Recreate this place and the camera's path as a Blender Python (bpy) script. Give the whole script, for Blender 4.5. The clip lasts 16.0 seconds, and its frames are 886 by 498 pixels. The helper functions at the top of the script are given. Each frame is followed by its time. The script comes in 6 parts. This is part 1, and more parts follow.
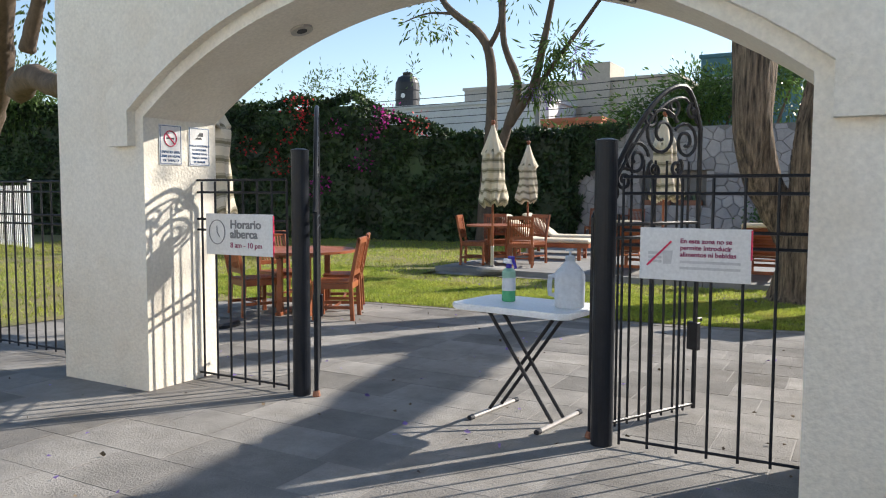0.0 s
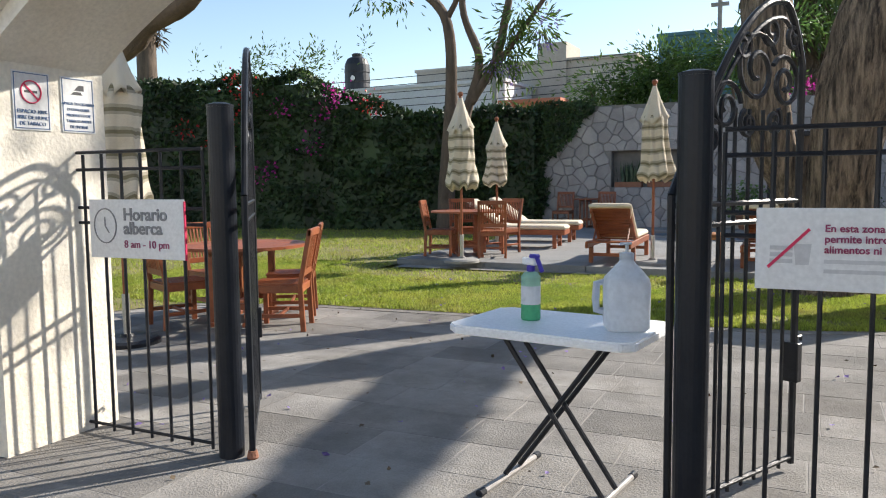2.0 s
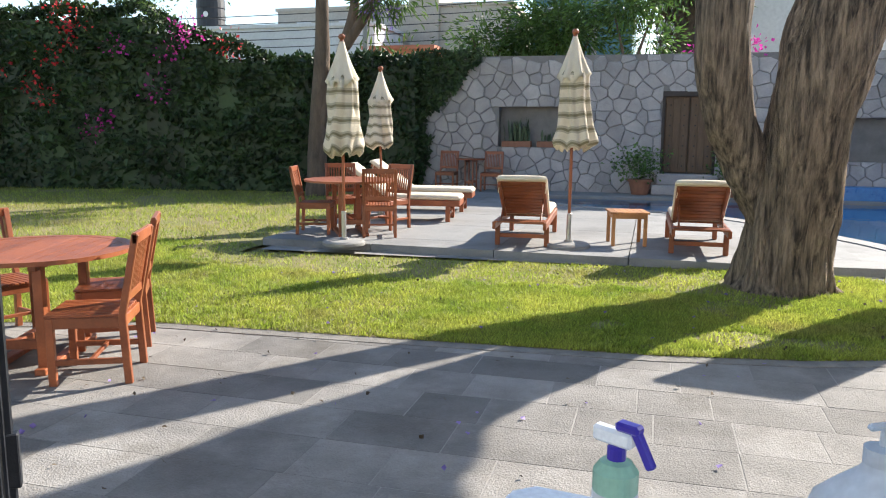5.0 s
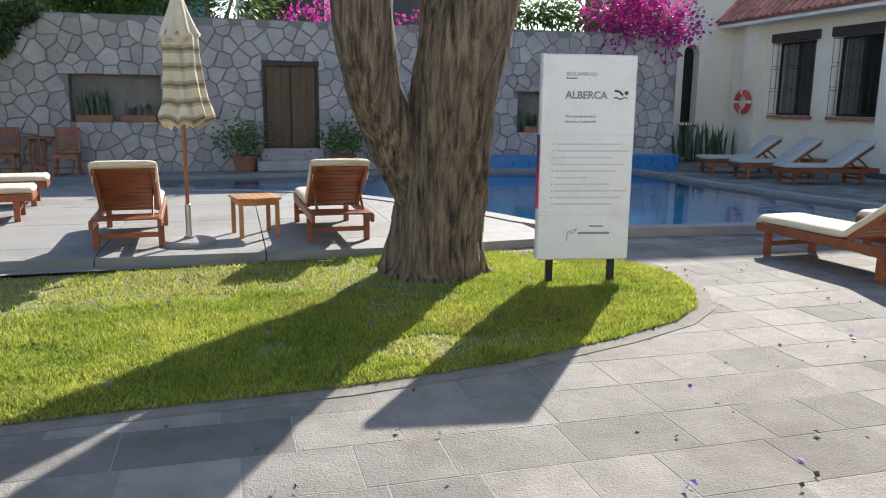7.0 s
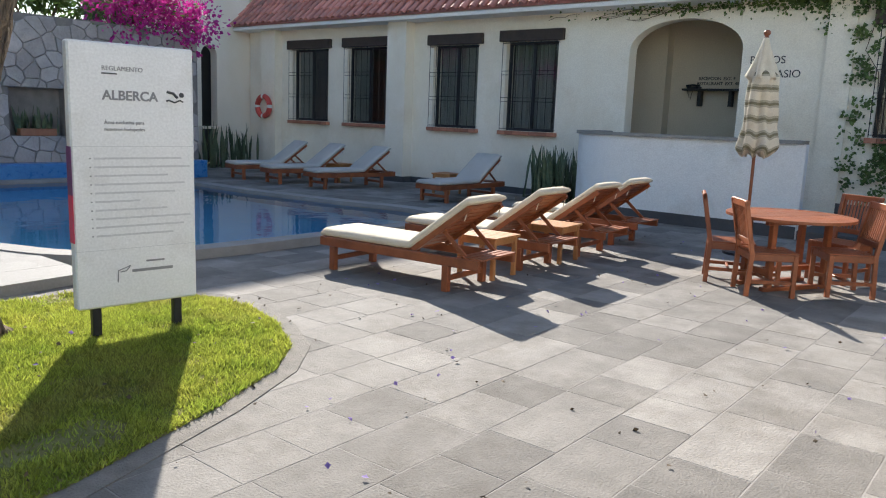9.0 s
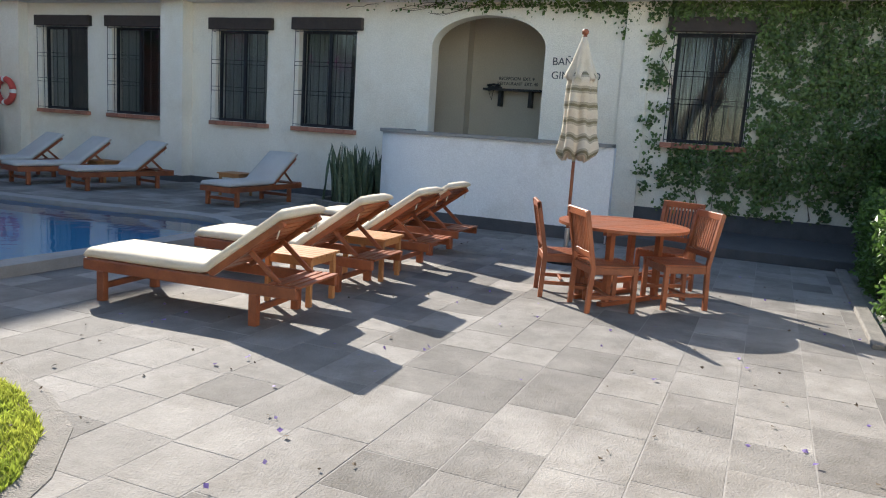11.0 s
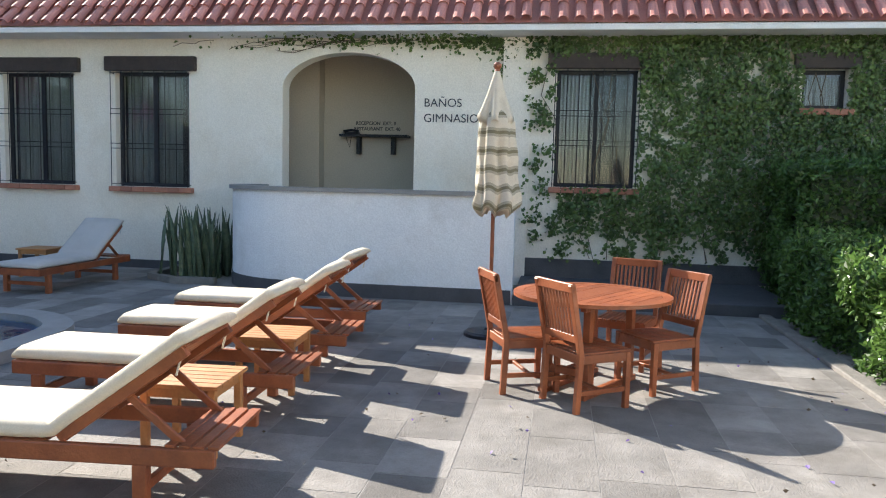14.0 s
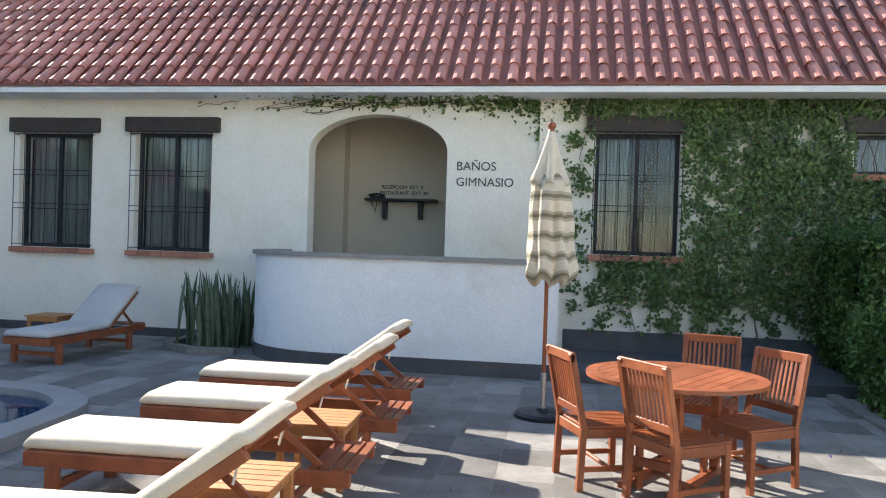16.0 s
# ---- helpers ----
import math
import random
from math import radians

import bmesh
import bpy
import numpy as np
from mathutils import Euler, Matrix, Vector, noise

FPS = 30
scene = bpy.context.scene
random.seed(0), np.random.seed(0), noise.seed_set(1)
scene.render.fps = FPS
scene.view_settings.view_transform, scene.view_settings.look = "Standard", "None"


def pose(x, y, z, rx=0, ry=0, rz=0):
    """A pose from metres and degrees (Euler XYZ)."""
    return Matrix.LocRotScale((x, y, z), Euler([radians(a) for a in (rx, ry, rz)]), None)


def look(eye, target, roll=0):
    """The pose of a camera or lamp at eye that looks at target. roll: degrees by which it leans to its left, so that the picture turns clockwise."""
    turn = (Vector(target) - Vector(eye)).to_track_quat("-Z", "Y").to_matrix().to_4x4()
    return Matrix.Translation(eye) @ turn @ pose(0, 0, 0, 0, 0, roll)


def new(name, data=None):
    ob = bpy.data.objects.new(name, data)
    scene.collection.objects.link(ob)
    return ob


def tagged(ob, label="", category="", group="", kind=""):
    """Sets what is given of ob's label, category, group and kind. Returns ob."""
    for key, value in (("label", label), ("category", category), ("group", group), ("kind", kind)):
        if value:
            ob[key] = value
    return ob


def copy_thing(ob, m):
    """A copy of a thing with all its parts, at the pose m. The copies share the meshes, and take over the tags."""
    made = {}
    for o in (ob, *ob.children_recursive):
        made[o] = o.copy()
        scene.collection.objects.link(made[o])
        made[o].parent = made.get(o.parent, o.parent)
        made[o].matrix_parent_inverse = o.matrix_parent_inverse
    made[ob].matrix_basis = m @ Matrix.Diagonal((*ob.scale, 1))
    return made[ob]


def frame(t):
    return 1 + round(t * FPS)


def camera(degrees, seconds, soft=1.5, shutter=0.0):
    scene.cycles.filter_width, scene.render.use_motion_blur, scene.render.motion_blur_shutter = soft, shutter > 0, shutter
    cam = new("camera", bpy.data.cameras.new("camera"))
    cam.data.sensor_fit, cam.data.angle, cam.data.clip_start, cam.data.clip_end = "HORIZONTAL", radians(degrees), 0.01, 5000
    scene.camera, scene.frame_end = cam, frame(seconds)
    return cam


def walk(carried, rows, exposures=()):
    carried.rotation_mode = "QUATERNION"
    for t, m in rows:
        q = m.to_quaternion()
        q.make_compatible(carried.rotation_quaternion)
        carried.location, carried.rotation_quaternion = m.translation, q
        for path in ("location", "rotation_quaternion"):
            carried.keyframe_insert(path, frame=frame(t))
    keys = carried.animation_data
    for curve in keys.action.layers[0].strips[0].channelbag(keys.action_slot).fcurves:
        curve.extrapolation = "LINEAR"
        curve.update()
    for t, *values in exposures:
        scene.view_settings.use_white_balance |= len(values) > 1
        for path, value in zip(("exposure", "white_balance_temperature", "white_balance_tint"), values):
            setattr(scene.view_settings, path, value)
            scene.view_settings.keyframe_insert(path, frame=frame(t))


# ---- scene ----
cam = camera(60.2, 16.0, soft=1.1)
PATH = [
    (0, (0.277, -0.091, 1.412), (-0.694, 1.652, 1.269), 0.2),
    (0.5, (0.014, 0.188, 1.409), (-0.911, 1.954, 1.252), 0.5),
    (1, (-0.209, 0.475, 1.392), (-1.08, 2.266, 1.218), 0.2),
    (1.5, (-0.399, 0.841, 1.39), (-1.269, 2.633, 1.206), -0.5),
    (2, (-0.634, 1.194, 1.341), (-1.492, 2.992, 1.164), -0.6),
    (2.5, (-0.862, 1.555, 1.373), (-1.66, 3.38, 1.191), -0.8),
    (3, (-1.071, 1.948, 1.382), (-1.846, 3.785, 1.22), 0.5),
    (3.2, (-1.142, 2.114, 1.369), (-1.938, 3.945, 1.244), -1.2),
    (5.3, (-1.829, 3.134, 1.572), (-2.31, 5.049, 1.25), 0.2),
    (5.5, (-1.946, 3.278, 1.573), (-2.4, 5.2, 1.256), -0.5),
    (6, (-2.162, 3.587, 1.593), (-2.382, 5.542, 1.231), -1.3),
    (6.5, (-2.174, 3.889, 1.543), (-2.034, 5.843, 1.138), -0.3),
    (6.7, (-2.175, 4.026, 1.553), (-1.937, 5.975, 1.173), 0.0),
    (7, (-2.178, 4.239, 1.579), (-1.659, 6.134, 1.204), 0.6),
    (7.1, (-2.184, 4.304, 1.579), (-1.58, 6.175, 1.208), 0.7),
    (7.3, (-2.195, 4.445, 1.573), (-1.421, 6.25, 1.197), 0.6),
    (7.4, (-2.209, 4.51, 1.57), (-1.346, 6.275, 1.195), 0.7),
    (7.5, (-2.237, 4.559, 1.567), (-1.29, 6.278, 1.184), 0.6),
    (7.6, (-2.24, 4.606, 1.567), (-1.268, 6.314, 1.194), 0.0),
    (7.9, (-2.192, 4.751, 1.57), (-0.978, 6.275, 1.119), 2.6),
    (8, (-2.167, 4.803, 1.571), (-0.911, 6.303, 1.153), 0.6),
    (8.5, (-2.026, 5.098, 1.596), (-0.623, 6.469, 1.206), 1.6),
    (9, (-1.955, 5.397, 1.602), (-0.425, 6.639, 1.261), 2.2),
    (9.5, (-1.877, 5.608, 1.641), (-0.208, 6.66, 1.31), 2.4),
    (10, (-1.667, 5.818, 1.604), (0.08, 6.729, 1.26), 2.9),
    (10.2, (-1.56, 5.904, 1.606), (0.202, 6.786, 1.266), 3.2),
    (12.3, (-0.546, 7.153, 1.56), (1.35, 7.715, 1.257), 3.3),
    (12.5, (-0.457, 7.288, 1.575), (1.447, 7.825, 1.275), 3.2),
    (13, (-0.257, 7.511, 1.62), (1.669, 7.963, 1.327), 2.0),
    (13.5, (0.013, 7.672, 1.636), (1.962, 8.046, 1.387), 1.2),
    (14, (0.209, 7.82, 1.633), (2.177, 8.124, 1.446), 1.4),
    (14.5, (0.386, 8.025, 1.656), (2.361, 8.317, 1.533), 0.7),
    (15, (0.511, 8.174, 1.635), (2.482, 8.501, 1.549), 1.2),
    (15.5, (0.683, 8.275, 1.624), (2.653, 8.617, 1.585), 2.0),
    (16, (0.741, 8.352, 1.625), (2.716, 8.669, 1.609), 1.8),
]
walk(cam, [(t, look(eye, target, roll)) for t, eye, target, roll in PATH],
     exposures=[(0, 0.78), (3, 0.8), (5.5, 1.35), (7.5, 1.02), (10, 1.1), (13, 1.38), (16, 1.6)])

# ---- world, sun ----
SUN_DIR = Vector((0.59, 0.80, 0.0)).normalized()
SUN_EL = radians(30.6)
world = bpy.data.worlds.new("sky")
scene.world = world
world.use_nodes = True
wn = world.node_tree.nodes
sky = wn.new("ShaderNodeTexSky")
sky.sky_type = 'NISHITA'
sky.sun_disc = False
sky.sun_elevation = SUN_EL
sky.sun_rotation = math.atan2(SUN_DIR.x, SUN_DIR.y)
world.node_tree.links.new(sky.outputs[0], wn["Background"].inputs[0])
wn["Background"].inputs[1].default_value = 0.12
sky.dust_density = 0.4
sun_data = bpy.data.lights.new("sun", 'SUN')
sun_data.energy = 5.0
sun_data.angle = radians(0.6)
sun_data.color = (1.0, 0.93, 0.83)
sun = new("sun", sun_data)
sun_vec = Vector((SUN_DIR.x * math.cos(SUN_EL), SUN_DIR.y * math.cos(SUN_EL), math.sin(SUN_EL)))
sun.matrix_world = look(sun_vec * 60, (0, 0, 0))


# ---- materials ----
def mat(name, c1, c2, scale=3.0, rough=0.6, bump=0.15, fine=60.0, metal=0.0, stretch=(1, 1, 1), world_space=False,
        vary=0.0, island=0.0, stain=None, stain_scale=0.7, spec=0.5, trans=0.0, hard=0.5, relief=0.02):
    m = bpy.data.materials.new(name)
    m.use_nodes = True
    nt = m.node_tree
    n, l = nt.nodes, nt.links
    b = n["Principled BSDF"]
    b.inputs["Metallic"].default_value = metal
    b.inputs["Specular IOR Level"].default_value = spec
    if world_space:
        co = n.new("ShaderNodeNewGeometry").outputs["Position"]
    else:
        co = n.new("ShaderNodeTexCoord").outputs["Object"]
    mp = n.new("ShaderNodeMapping")
    mp.inputs["Scale"].default_value = stretch
    l.new(co, mp.inputs[0])
    t1 = n.new("ShaderNodeTexNoise")
    t1.inputs["Scale"].default_value = scale
    t1.inputs["Detail"].default_value = 5
    t1.inputs["Roughness"].default_value = 0.62
    l.new(mp.outputs[0], t1.inputs["Vector"])
    t2 = n.new("ShaderNodeTexNoise")
    t2.inputs["Scale"].default_value = fine
    t2.inputs["Detail"].default_value = 3
    l.new(mp.outputs[0], t2.inputs["Vector"])
    ramp = n.new("ShaderNodeMapRange")
    ramp.inputs[1].default_value, ramp.inputs[2].default_value = 0.5 - hard * 0.5, 0.5 + hard * 0.5
    l.new(t1.outputs["Fac"], ramp.inputs[0])
    mix = n.new("ShaderNodeMix")
    mix.data_type = 'RGBA'
    mix.inputs["A"].default_value, mix.inputs["B"].default_value = (*c1, 1), (*c2, 1)
    l.new(ramp.outputs[0], mix.inputs["Factor"])
    out = mix.outputs["Result"]
    if stain:
        t3 = n.new("ShaderNodeTexNoise")
        t3.inputs["Scale"].default_value = stain_scale
        t3.inputs["Detail"].default_value = 6
        t3.inputs["Roughness"].default_value = 0.7
        l.new(co, t3.inputs["Vector"])
        r3 = n.new("ShaderNodeMapRange")
        r3.inputs[1].default_value, r3.inputs[2].default_value = 0.5, 0.72
        l.new(t3.outputs["Fac"], r3.inputs[0])
        mx = n.new("ShaderNodeMix")
        mx.data_type = 'RGBA'
        mx.inputs["B"].default_value = (*stain, 1)
        l.new(out, mx.inputs["A"])
        l.new(r3.outputs[0], mx.inputs["Factor"])
        out = mx.outputs["Result"]
    hsv = n.new("ShaderNodeHueSaturation")
    l.new(out, hsv.inputs["Color"])
    fr = n.new("ShaderNodeMapRange")
    fr.inputs[3].default_value, fr.inputs[4].default_value = 0.82, 1.18
    l.new(t2.outputs["Fac"], fr.inputs[0])
    value = fr.outputs[0]
    if vary or island:
        if vary:
            src = n.new("ShaderNodeObjectInfo").outputs["Random"]
        else:
            src = n.new("ShaderNodeNewGeometry").outputs["Random Per Island"]
        amount = vary or island
        vr = n.new("ShaderNodeMapRange")
        vr.inputs[3].default_value, vr.inputs[4].default_value = 1 - amount, 1 + amount
        l.new(src, vr.inputs[0])
        mul = n.new("ShaderNodeMath")
        mul.operation = 'MULTIPLY'
        l.new(value, mul.inputs[0])
        l.new(vr.outputs[0], mul.inputs[1])
        value = mul.outputs[0]
    l.new(value, hsv.inputs["Value"])
    l.new(hsv.outputs[0], b.inputs["Base Color"])
    rr = n.new("ShaderNodeMapRange")
    rr.inputs[3].default_value, rr.inputs[4].default_value = max(0.03, rough - 0.12), min(1, rough + 0.12)
    l.new(t1.outputs["Fac"], rr.inputs[0])
    l.new(rr.outputs[0], b.inputs["Roughness"])
    if bump:
        bp = n.new("ShaderNodeBump")
        bp.inputs["Strength"].default_value = bump
        bp.inputs["Distance"].default_value = relief
        add = n.new("ShaderNodeMath")
        add.operation = 'ADD'
        l.new(t1.outputs["Fac"], add.inputs[0])
        l.new(t2.outputs["Fac"], add.inputs[1])
        l.new(add.outputs[0], bp.inputs["Height"])
        l.new(bp.outputs[0], b.inputs["Normal"])
    if trans:
        tr = n.new("ShaderNodeBsdfTranslucent")
        l.new(hsv.outputs[0], tr.inputs[0])
        ms = n.new("ShaderNodeMixShader")
        ms.inputs[0].default_value = trans
        l.new(b.outputs[0], ms.inputs[1])
        l.new(tr.outputs[0], ms.inputs[2])
        l.new(ms.outputs[0], n["Material Output"].inputs[0])
    return m


PLASTER = mat("cream_plaster", (0.76, 0.70, 0.59), (0.83, 0.78, 0.69), 1.2, 0.85, 0.35, 45, world_space=True, stain=(0.70, 0.62, 0.50), stain_scale=0.5)
PLASTER_W = mat("white_plaster", (0.74, 0.74, 0.74), (0.82, 0.82, 0.81), 1.5, 0.8, 0.3, 50, world_space=True, stain=(0.66, 0.64, 0.61), stain_scale=0.8)
# cream plaster darkened in its colour for the shade of the passage
PLASTER_IN = mat("shade_tinted_plaster", (0.50, 0.44, 0.35), (0.56, 0.50, 0.41), 1.2, 0.85, 0.2, 40, world_space=True)
TILE = mat("paving_stone", (0.162, 0.152, 0.141), (0.275, 0.26, 0.24), 2.6, 0.85, 0.45, 90, world_space=True, spec=0.3, vary=0.28, stain=(0.145, 0.132, 0.116), stain_scale=1.1, hard=0.42)
TILE_FAR = mat("paving_stone_far", (0.162, 0.152, 0.141), (0.275, 0.26, 0.24), 2.6, 0.85, 0.45, 90, world_space=True, spec=0.3, island=0.28, stain=(0.145, 0.132, 0.116), stain_scale=1.1, hard=0.42)
MORTAR = mat("mortar", (0.20, 0.19, 0.175), (0.32, 0.30, 0.28), 5, 0.9, 0.2, 80, world_space=True)
DECK = mat("deck_concrete", (0.20, 0.20, 0.195), (0.28, 0.275, 0.265), 1.5, 0.8, 0.4, 60, world_space=True, stain=(0.16, 0.155, 0.15), vary=0.08)
CURB = mat("cement_edging", (0.15, 0.14, 0.125), (0.26, 0.24, 0.215), 8, 0.92, 0.7, 90, world_space=True)
SOIL_GRASS = mat("turf_soil", (0.16, 0.18, 0.04), (0.29, 0.23, 0.11), 1.6, 0.95, 0.8, 120, world_space=True, stain=(0.20, 0.15, 0.08), stain_scale=0.45)
BLADE = mat("grass_blade", (0.17, 0.27, 0.028), (0.47, 0.48, 0.09), 1.4, 0.55, 0, 30, world_space=True, island=0.5, trans=0.5, stain=(0.30, 0.24, 0.09), stain_scale=0.5)
STONE = mat("wall_stone", (0.29, 0.265, 0.26), (0.45, 0.415, 0.405), 2.5, 0.85, 0.8, 28, world_space=True, vary=0.2)
STONE_FAR = mat("wall_stone_far", (0.29, 0.265, 0.26), (0.45, 0.415, 0.405), 2.5, 0.85, 0.8, 28, world_space=True, island=0.2)
STONE_MORTAR = mat("stone_mortar", (0.17, 0.155, 0.145), (0.26, 0.24, 0.225), 5, 0.95, 0.6, 60, world_space=True)
PLINTH = mat("dark_plinth", (0.055, 0.056, 0.06), (0.10, 0.10, 0.105), 3, 0.8, 0.4, 50, world_space=True)
TEAK = mat("oiled_teak", (0.17, 0.046, 0.018), (0.36, 0.11, 0.04), 5, 0.42, 0.15, 60, stretch=(1, 1, 1), vary=0.18)
TEAK_L = mat("honey_teak", (0.36, 0.15, 0.05), (0.50, 0.24, 0.09), 5, 0.5, 0.15, 60, vary=0.15)
DOORWOOD = mat("weathered_door_wood", (0.10, 0.062, 0.038), (0.19, 0.12, 0.072), 4, 0.8, 0.5, 50, stretch=(6, 6, 0.8))
DARKWOOD = mat("dark_lintel_wood", (0.028, 0.02, 0.017), (0.06, 0.043, 0.036), 5, 0.7, 0.4, 40)
CANVAS = mat("cream_canvas", (0.72, 0.64, 0.50), (0.80, 0.73, 0.60), 2.5, 0.9, 0.3, 140, stain=(0.62, 0.54, 0.41), stain_scale=2, trans=0.22)
CANVAS_G = mat("grey_canvas", (0.44, 0.42, 0.39), (0.52, 0.50, 0.47), 2.5, 0.9, 0.3, 140)
IRON = mat("black_iron", (0.010, 0.011, 0.014), (0.028, 0.030, 0.036), 12, 0.38, 0.1, 90, spec=0.25)
POSTPAINT = mat("post_paint", (0.008, 0.010, 0.015), (0.016, 0.019, 0.026), 6, 0.36, 0.08, 70, spec=0.25)
WHITE_PLASTIC = mat("white_plastic", (0.80, 0.81, 0.83), (0.86, 0.87, 0.88), 4, 0.4, 0.05, 80)
SIGN_WHITE = mat("sign_panel", (0.70, 0.70, 0.70), (0.78, 0.78, 0.78), 1.5, 0.5, 0.03, 60, stain=(0.62, 0.61, 0.59), stain_scale=1.3)
SIGN_GREY = mat("sign_grey", (0.20, 0.20, 0.21), (0.26, 0.26, 0.27), 5, 0.6, 0, 60)
SIGN_PALE = mat("sign_pale_grey", (0.50, 0.50, 0.51), (0.58, 0.58, 0.59), 5, 0.6, 0, 60)
SIGN_DARK = mat("sign_dark", (0.045, 0.045, 0.05), (0.07, 0.07, 0.075), 5, 0.6, 0, 60)
SIGN_RED = mat("sign_crimson", (0.58, 0.012, 0.075), (0.66, 0.02, 0.10), 5, 0.5, 0, 60)
SIGN_PURPLE = mat("sign_purple", (0.11, 0.02, 0.12), (0.15, 0.03, 0.16), 5, 0.5, 0, 60)
SIGN_MAROON = mat("sign_maroon", (0.26, 0.03, 0.10), (0.32, 0.04, 0.13), 5, 0.5, 0, 60)
SIGN_BLUE = mat("sign_blue", (0.05, 0.11, 0.24), (0.07, 0.15, 0.30), 5, 0.5, 0, 60)
ROOF = mat("clay_roof_tile", (0.48, 0.17, 0.135), (0.66, 0.29, 0.22), 3, 0.75, 0.3, 40, vary=0.25, stain=(0.22, 0.13, 0.115), stain_scale=1.5)
ROOF_FAR = mat("clay_roof_tile_far", (0.48, 0.17, 0.135), (0.66, 0.29, 0.22), 3, 0.75, 0.3, 40, world_space=True, island=0.25, stain=(0.22, 0.13, 0.115), stain_scale=1.5)
BRICK = mat("brick_sill", (0.30, 0.12, 0.075), (0.40, 0.18, 0.12), 9, 0.8, 0.4, 70, vary=0.15)
BARK = mat("furrowed_bark", (0.045, 0.033, 0.024), (0.40, 0.30, 0.21), 21, 0.95, 1.0, 75, stretch=(1, 1, 0.11), world_space=True, hard=0.30, relief=0.09)
BARK_D = mat("dark_bark", (0.07, 0.05, 0.036), (0.18, 0.13, 0.095), 6, 0.95, 0.9, 50, stretch=(1, 1, 0.3), world_space=True)
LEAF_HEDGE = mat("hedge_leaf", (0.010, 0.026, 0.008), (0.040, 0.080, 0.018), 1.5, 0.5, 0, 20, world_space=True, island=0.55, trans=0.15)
LEAF_IVY = mat("ivy_leaf", (0.04, 0.085, 0.022), (0.14, 0.21, 0.055), 1.3, 0.45, 0, 20, world_space=True, island=0.4, trans=0.25)
LEAF_BOX = mat("clipped_hedge_leaf", (0.05, 0.11, 0.025), (0.14, 0.24, 0.055), 1.3, 0.35, 0, 20, world_space=True, island=0.5, trans=0.35)
LEAF_TREE = mat("feathery_tree_leaf", (0.05, 0.10, 0.02), (0.13, 0.20, 0.045), 1.3, 0.5, 0, 20, world_space=True, island=0.4, trans=0.4)
LEAF_SNAKE = mat("snake_plant_leaf", (0.035, 0.065, 0.035), (0.13, 0.17, 0.09), 12, 0.45, 0.1, 60, island=0.3, stretch=(1, 1, 1.5))
PETAL_M = mat("magenta_bract", (0.42, 0.02, 0.22), (0.62, 0.06, 0.38), 3, 0.6, 0, 20, world_space=True, island=0.3, trans=0.4)
PETAL_R = mat("red_bract", (0.55, 0.02, 0.03), (0.70, 0.06, 0.06), 3, 0.6, 0, 20, world_space=True, island=0.3, trans=0.4)
PETAL_V = mat("violet_petal", (0.16, 0.11, 0.34), (0.28, 0.20, 0.48), 3, 0.6, 0, 20, world_space=True, island=0.3, trans=0.3)
DRY = mat("dry_leaf", (0.06, 0.045, 0.03), (0.12, 0.085, 0.05), 3, 0.8, 0, 20, world_space=True, island=0.4)
POOL_TILE = mat("pool_blue_tile", (0.03, 0.14, 0.38), (0.06, 0.24, 0.50), 9, 0.3, 0.1, 40, world_space=True)
POOL_FLOOR = mat("pool_plaster", (0.10, 0.42, 0.68), (0.16, 0.52, 0.76), 1.5, 0.6, 0.1, 30, world_space=True)
COPING = mat("pool_coping", (0.22, 0.215, 0.205), (0.32, 0.31, 0.295), 3, 0.85, 0.3, 70, world_space=True)
TILE_WHITE = mat("pool_white_tile", (0.55, 0.57, 0.6), (0.68, 0.70, 0.72), 9, 0.3, 0, 40, world_space=True, vary=0.1)
TILE_NAVY = mat("pool_navy_tile", (0.008, 0.02, 0.10), (0.02, 0.05, 0.2), 9, 0.25, 0, 40, world_space=True, vary=0.1)
RING_RED = mat("lifebuoy_red", (0.52, 0.06, 0.05), (0.60, 0.10, 0.08), 5, 0.6, 0.05, 60)
RING_WHITE = mat("lifebuoy_white", (0.70, 0.69, 0.66), (0.78, 0.77, 0.74), 5, 0.6, 0.05, 60)
TERRACOTTA = mat("terracotta", (0.24, 0.10, 0.06), (0.32, 0.15, 0.09), 7, 0.85, 0.3, 60)
CONCRETE = mat("umbrella_base_concrete", (0.22, 0.21, 0.20), (0.32, 0.31, 0.29), 6, 0.9, 0.4, 70)
STEEL = mat("brushed_steel", (0.45, 0.44, 0.42), (0.55, 0.54, 0.52), 9, 0.4, 0.05, 80, metal=0.9)
GREYTUBE = mat("grey_tube", (0.30, 0.28, 0.27), (0.40, 0.38, 0.36), 9, 0.4, 0.05, 80, metal=0.3)
CURTAIN = mat("curtain", (0.30, 0.32, 0.30), (0.42, 0.43, 0.40), 8, 0.9, 0.2, 60, stretch=(1, 6, 0.2))
# near-black colour; behind openings it stands for the darkness of unlit rooms
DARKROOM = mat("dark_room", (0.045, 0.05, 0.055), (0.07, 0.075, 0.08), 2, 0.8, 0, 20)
BLDG_WHITE = mat("far_white_wall", (0.60, 0.60, 0.61), (0.68, 0.68, 0.68), 0.3, 0.9, 0.1, 8, world_space=True, stain=(0.54, 0.54, 0.54), stain_scale=0.2)
BLDG_BEIGE = mat("far_beige_wall", (0.40, 0.36, 0.30), (0.50, 0.46, 0.39), 0.3, 0.9, 0.1, 8, world_space=True, stain=(0.36, 0.32, 0.27), stain_scale=0.2)
BLDG_TEAL = mat("far_teal_wall", (0.06, 0.14, 0.17), (0.08, 0.18, 0.21), 0.3, 0.8, 0.1, 8, world_space=True)
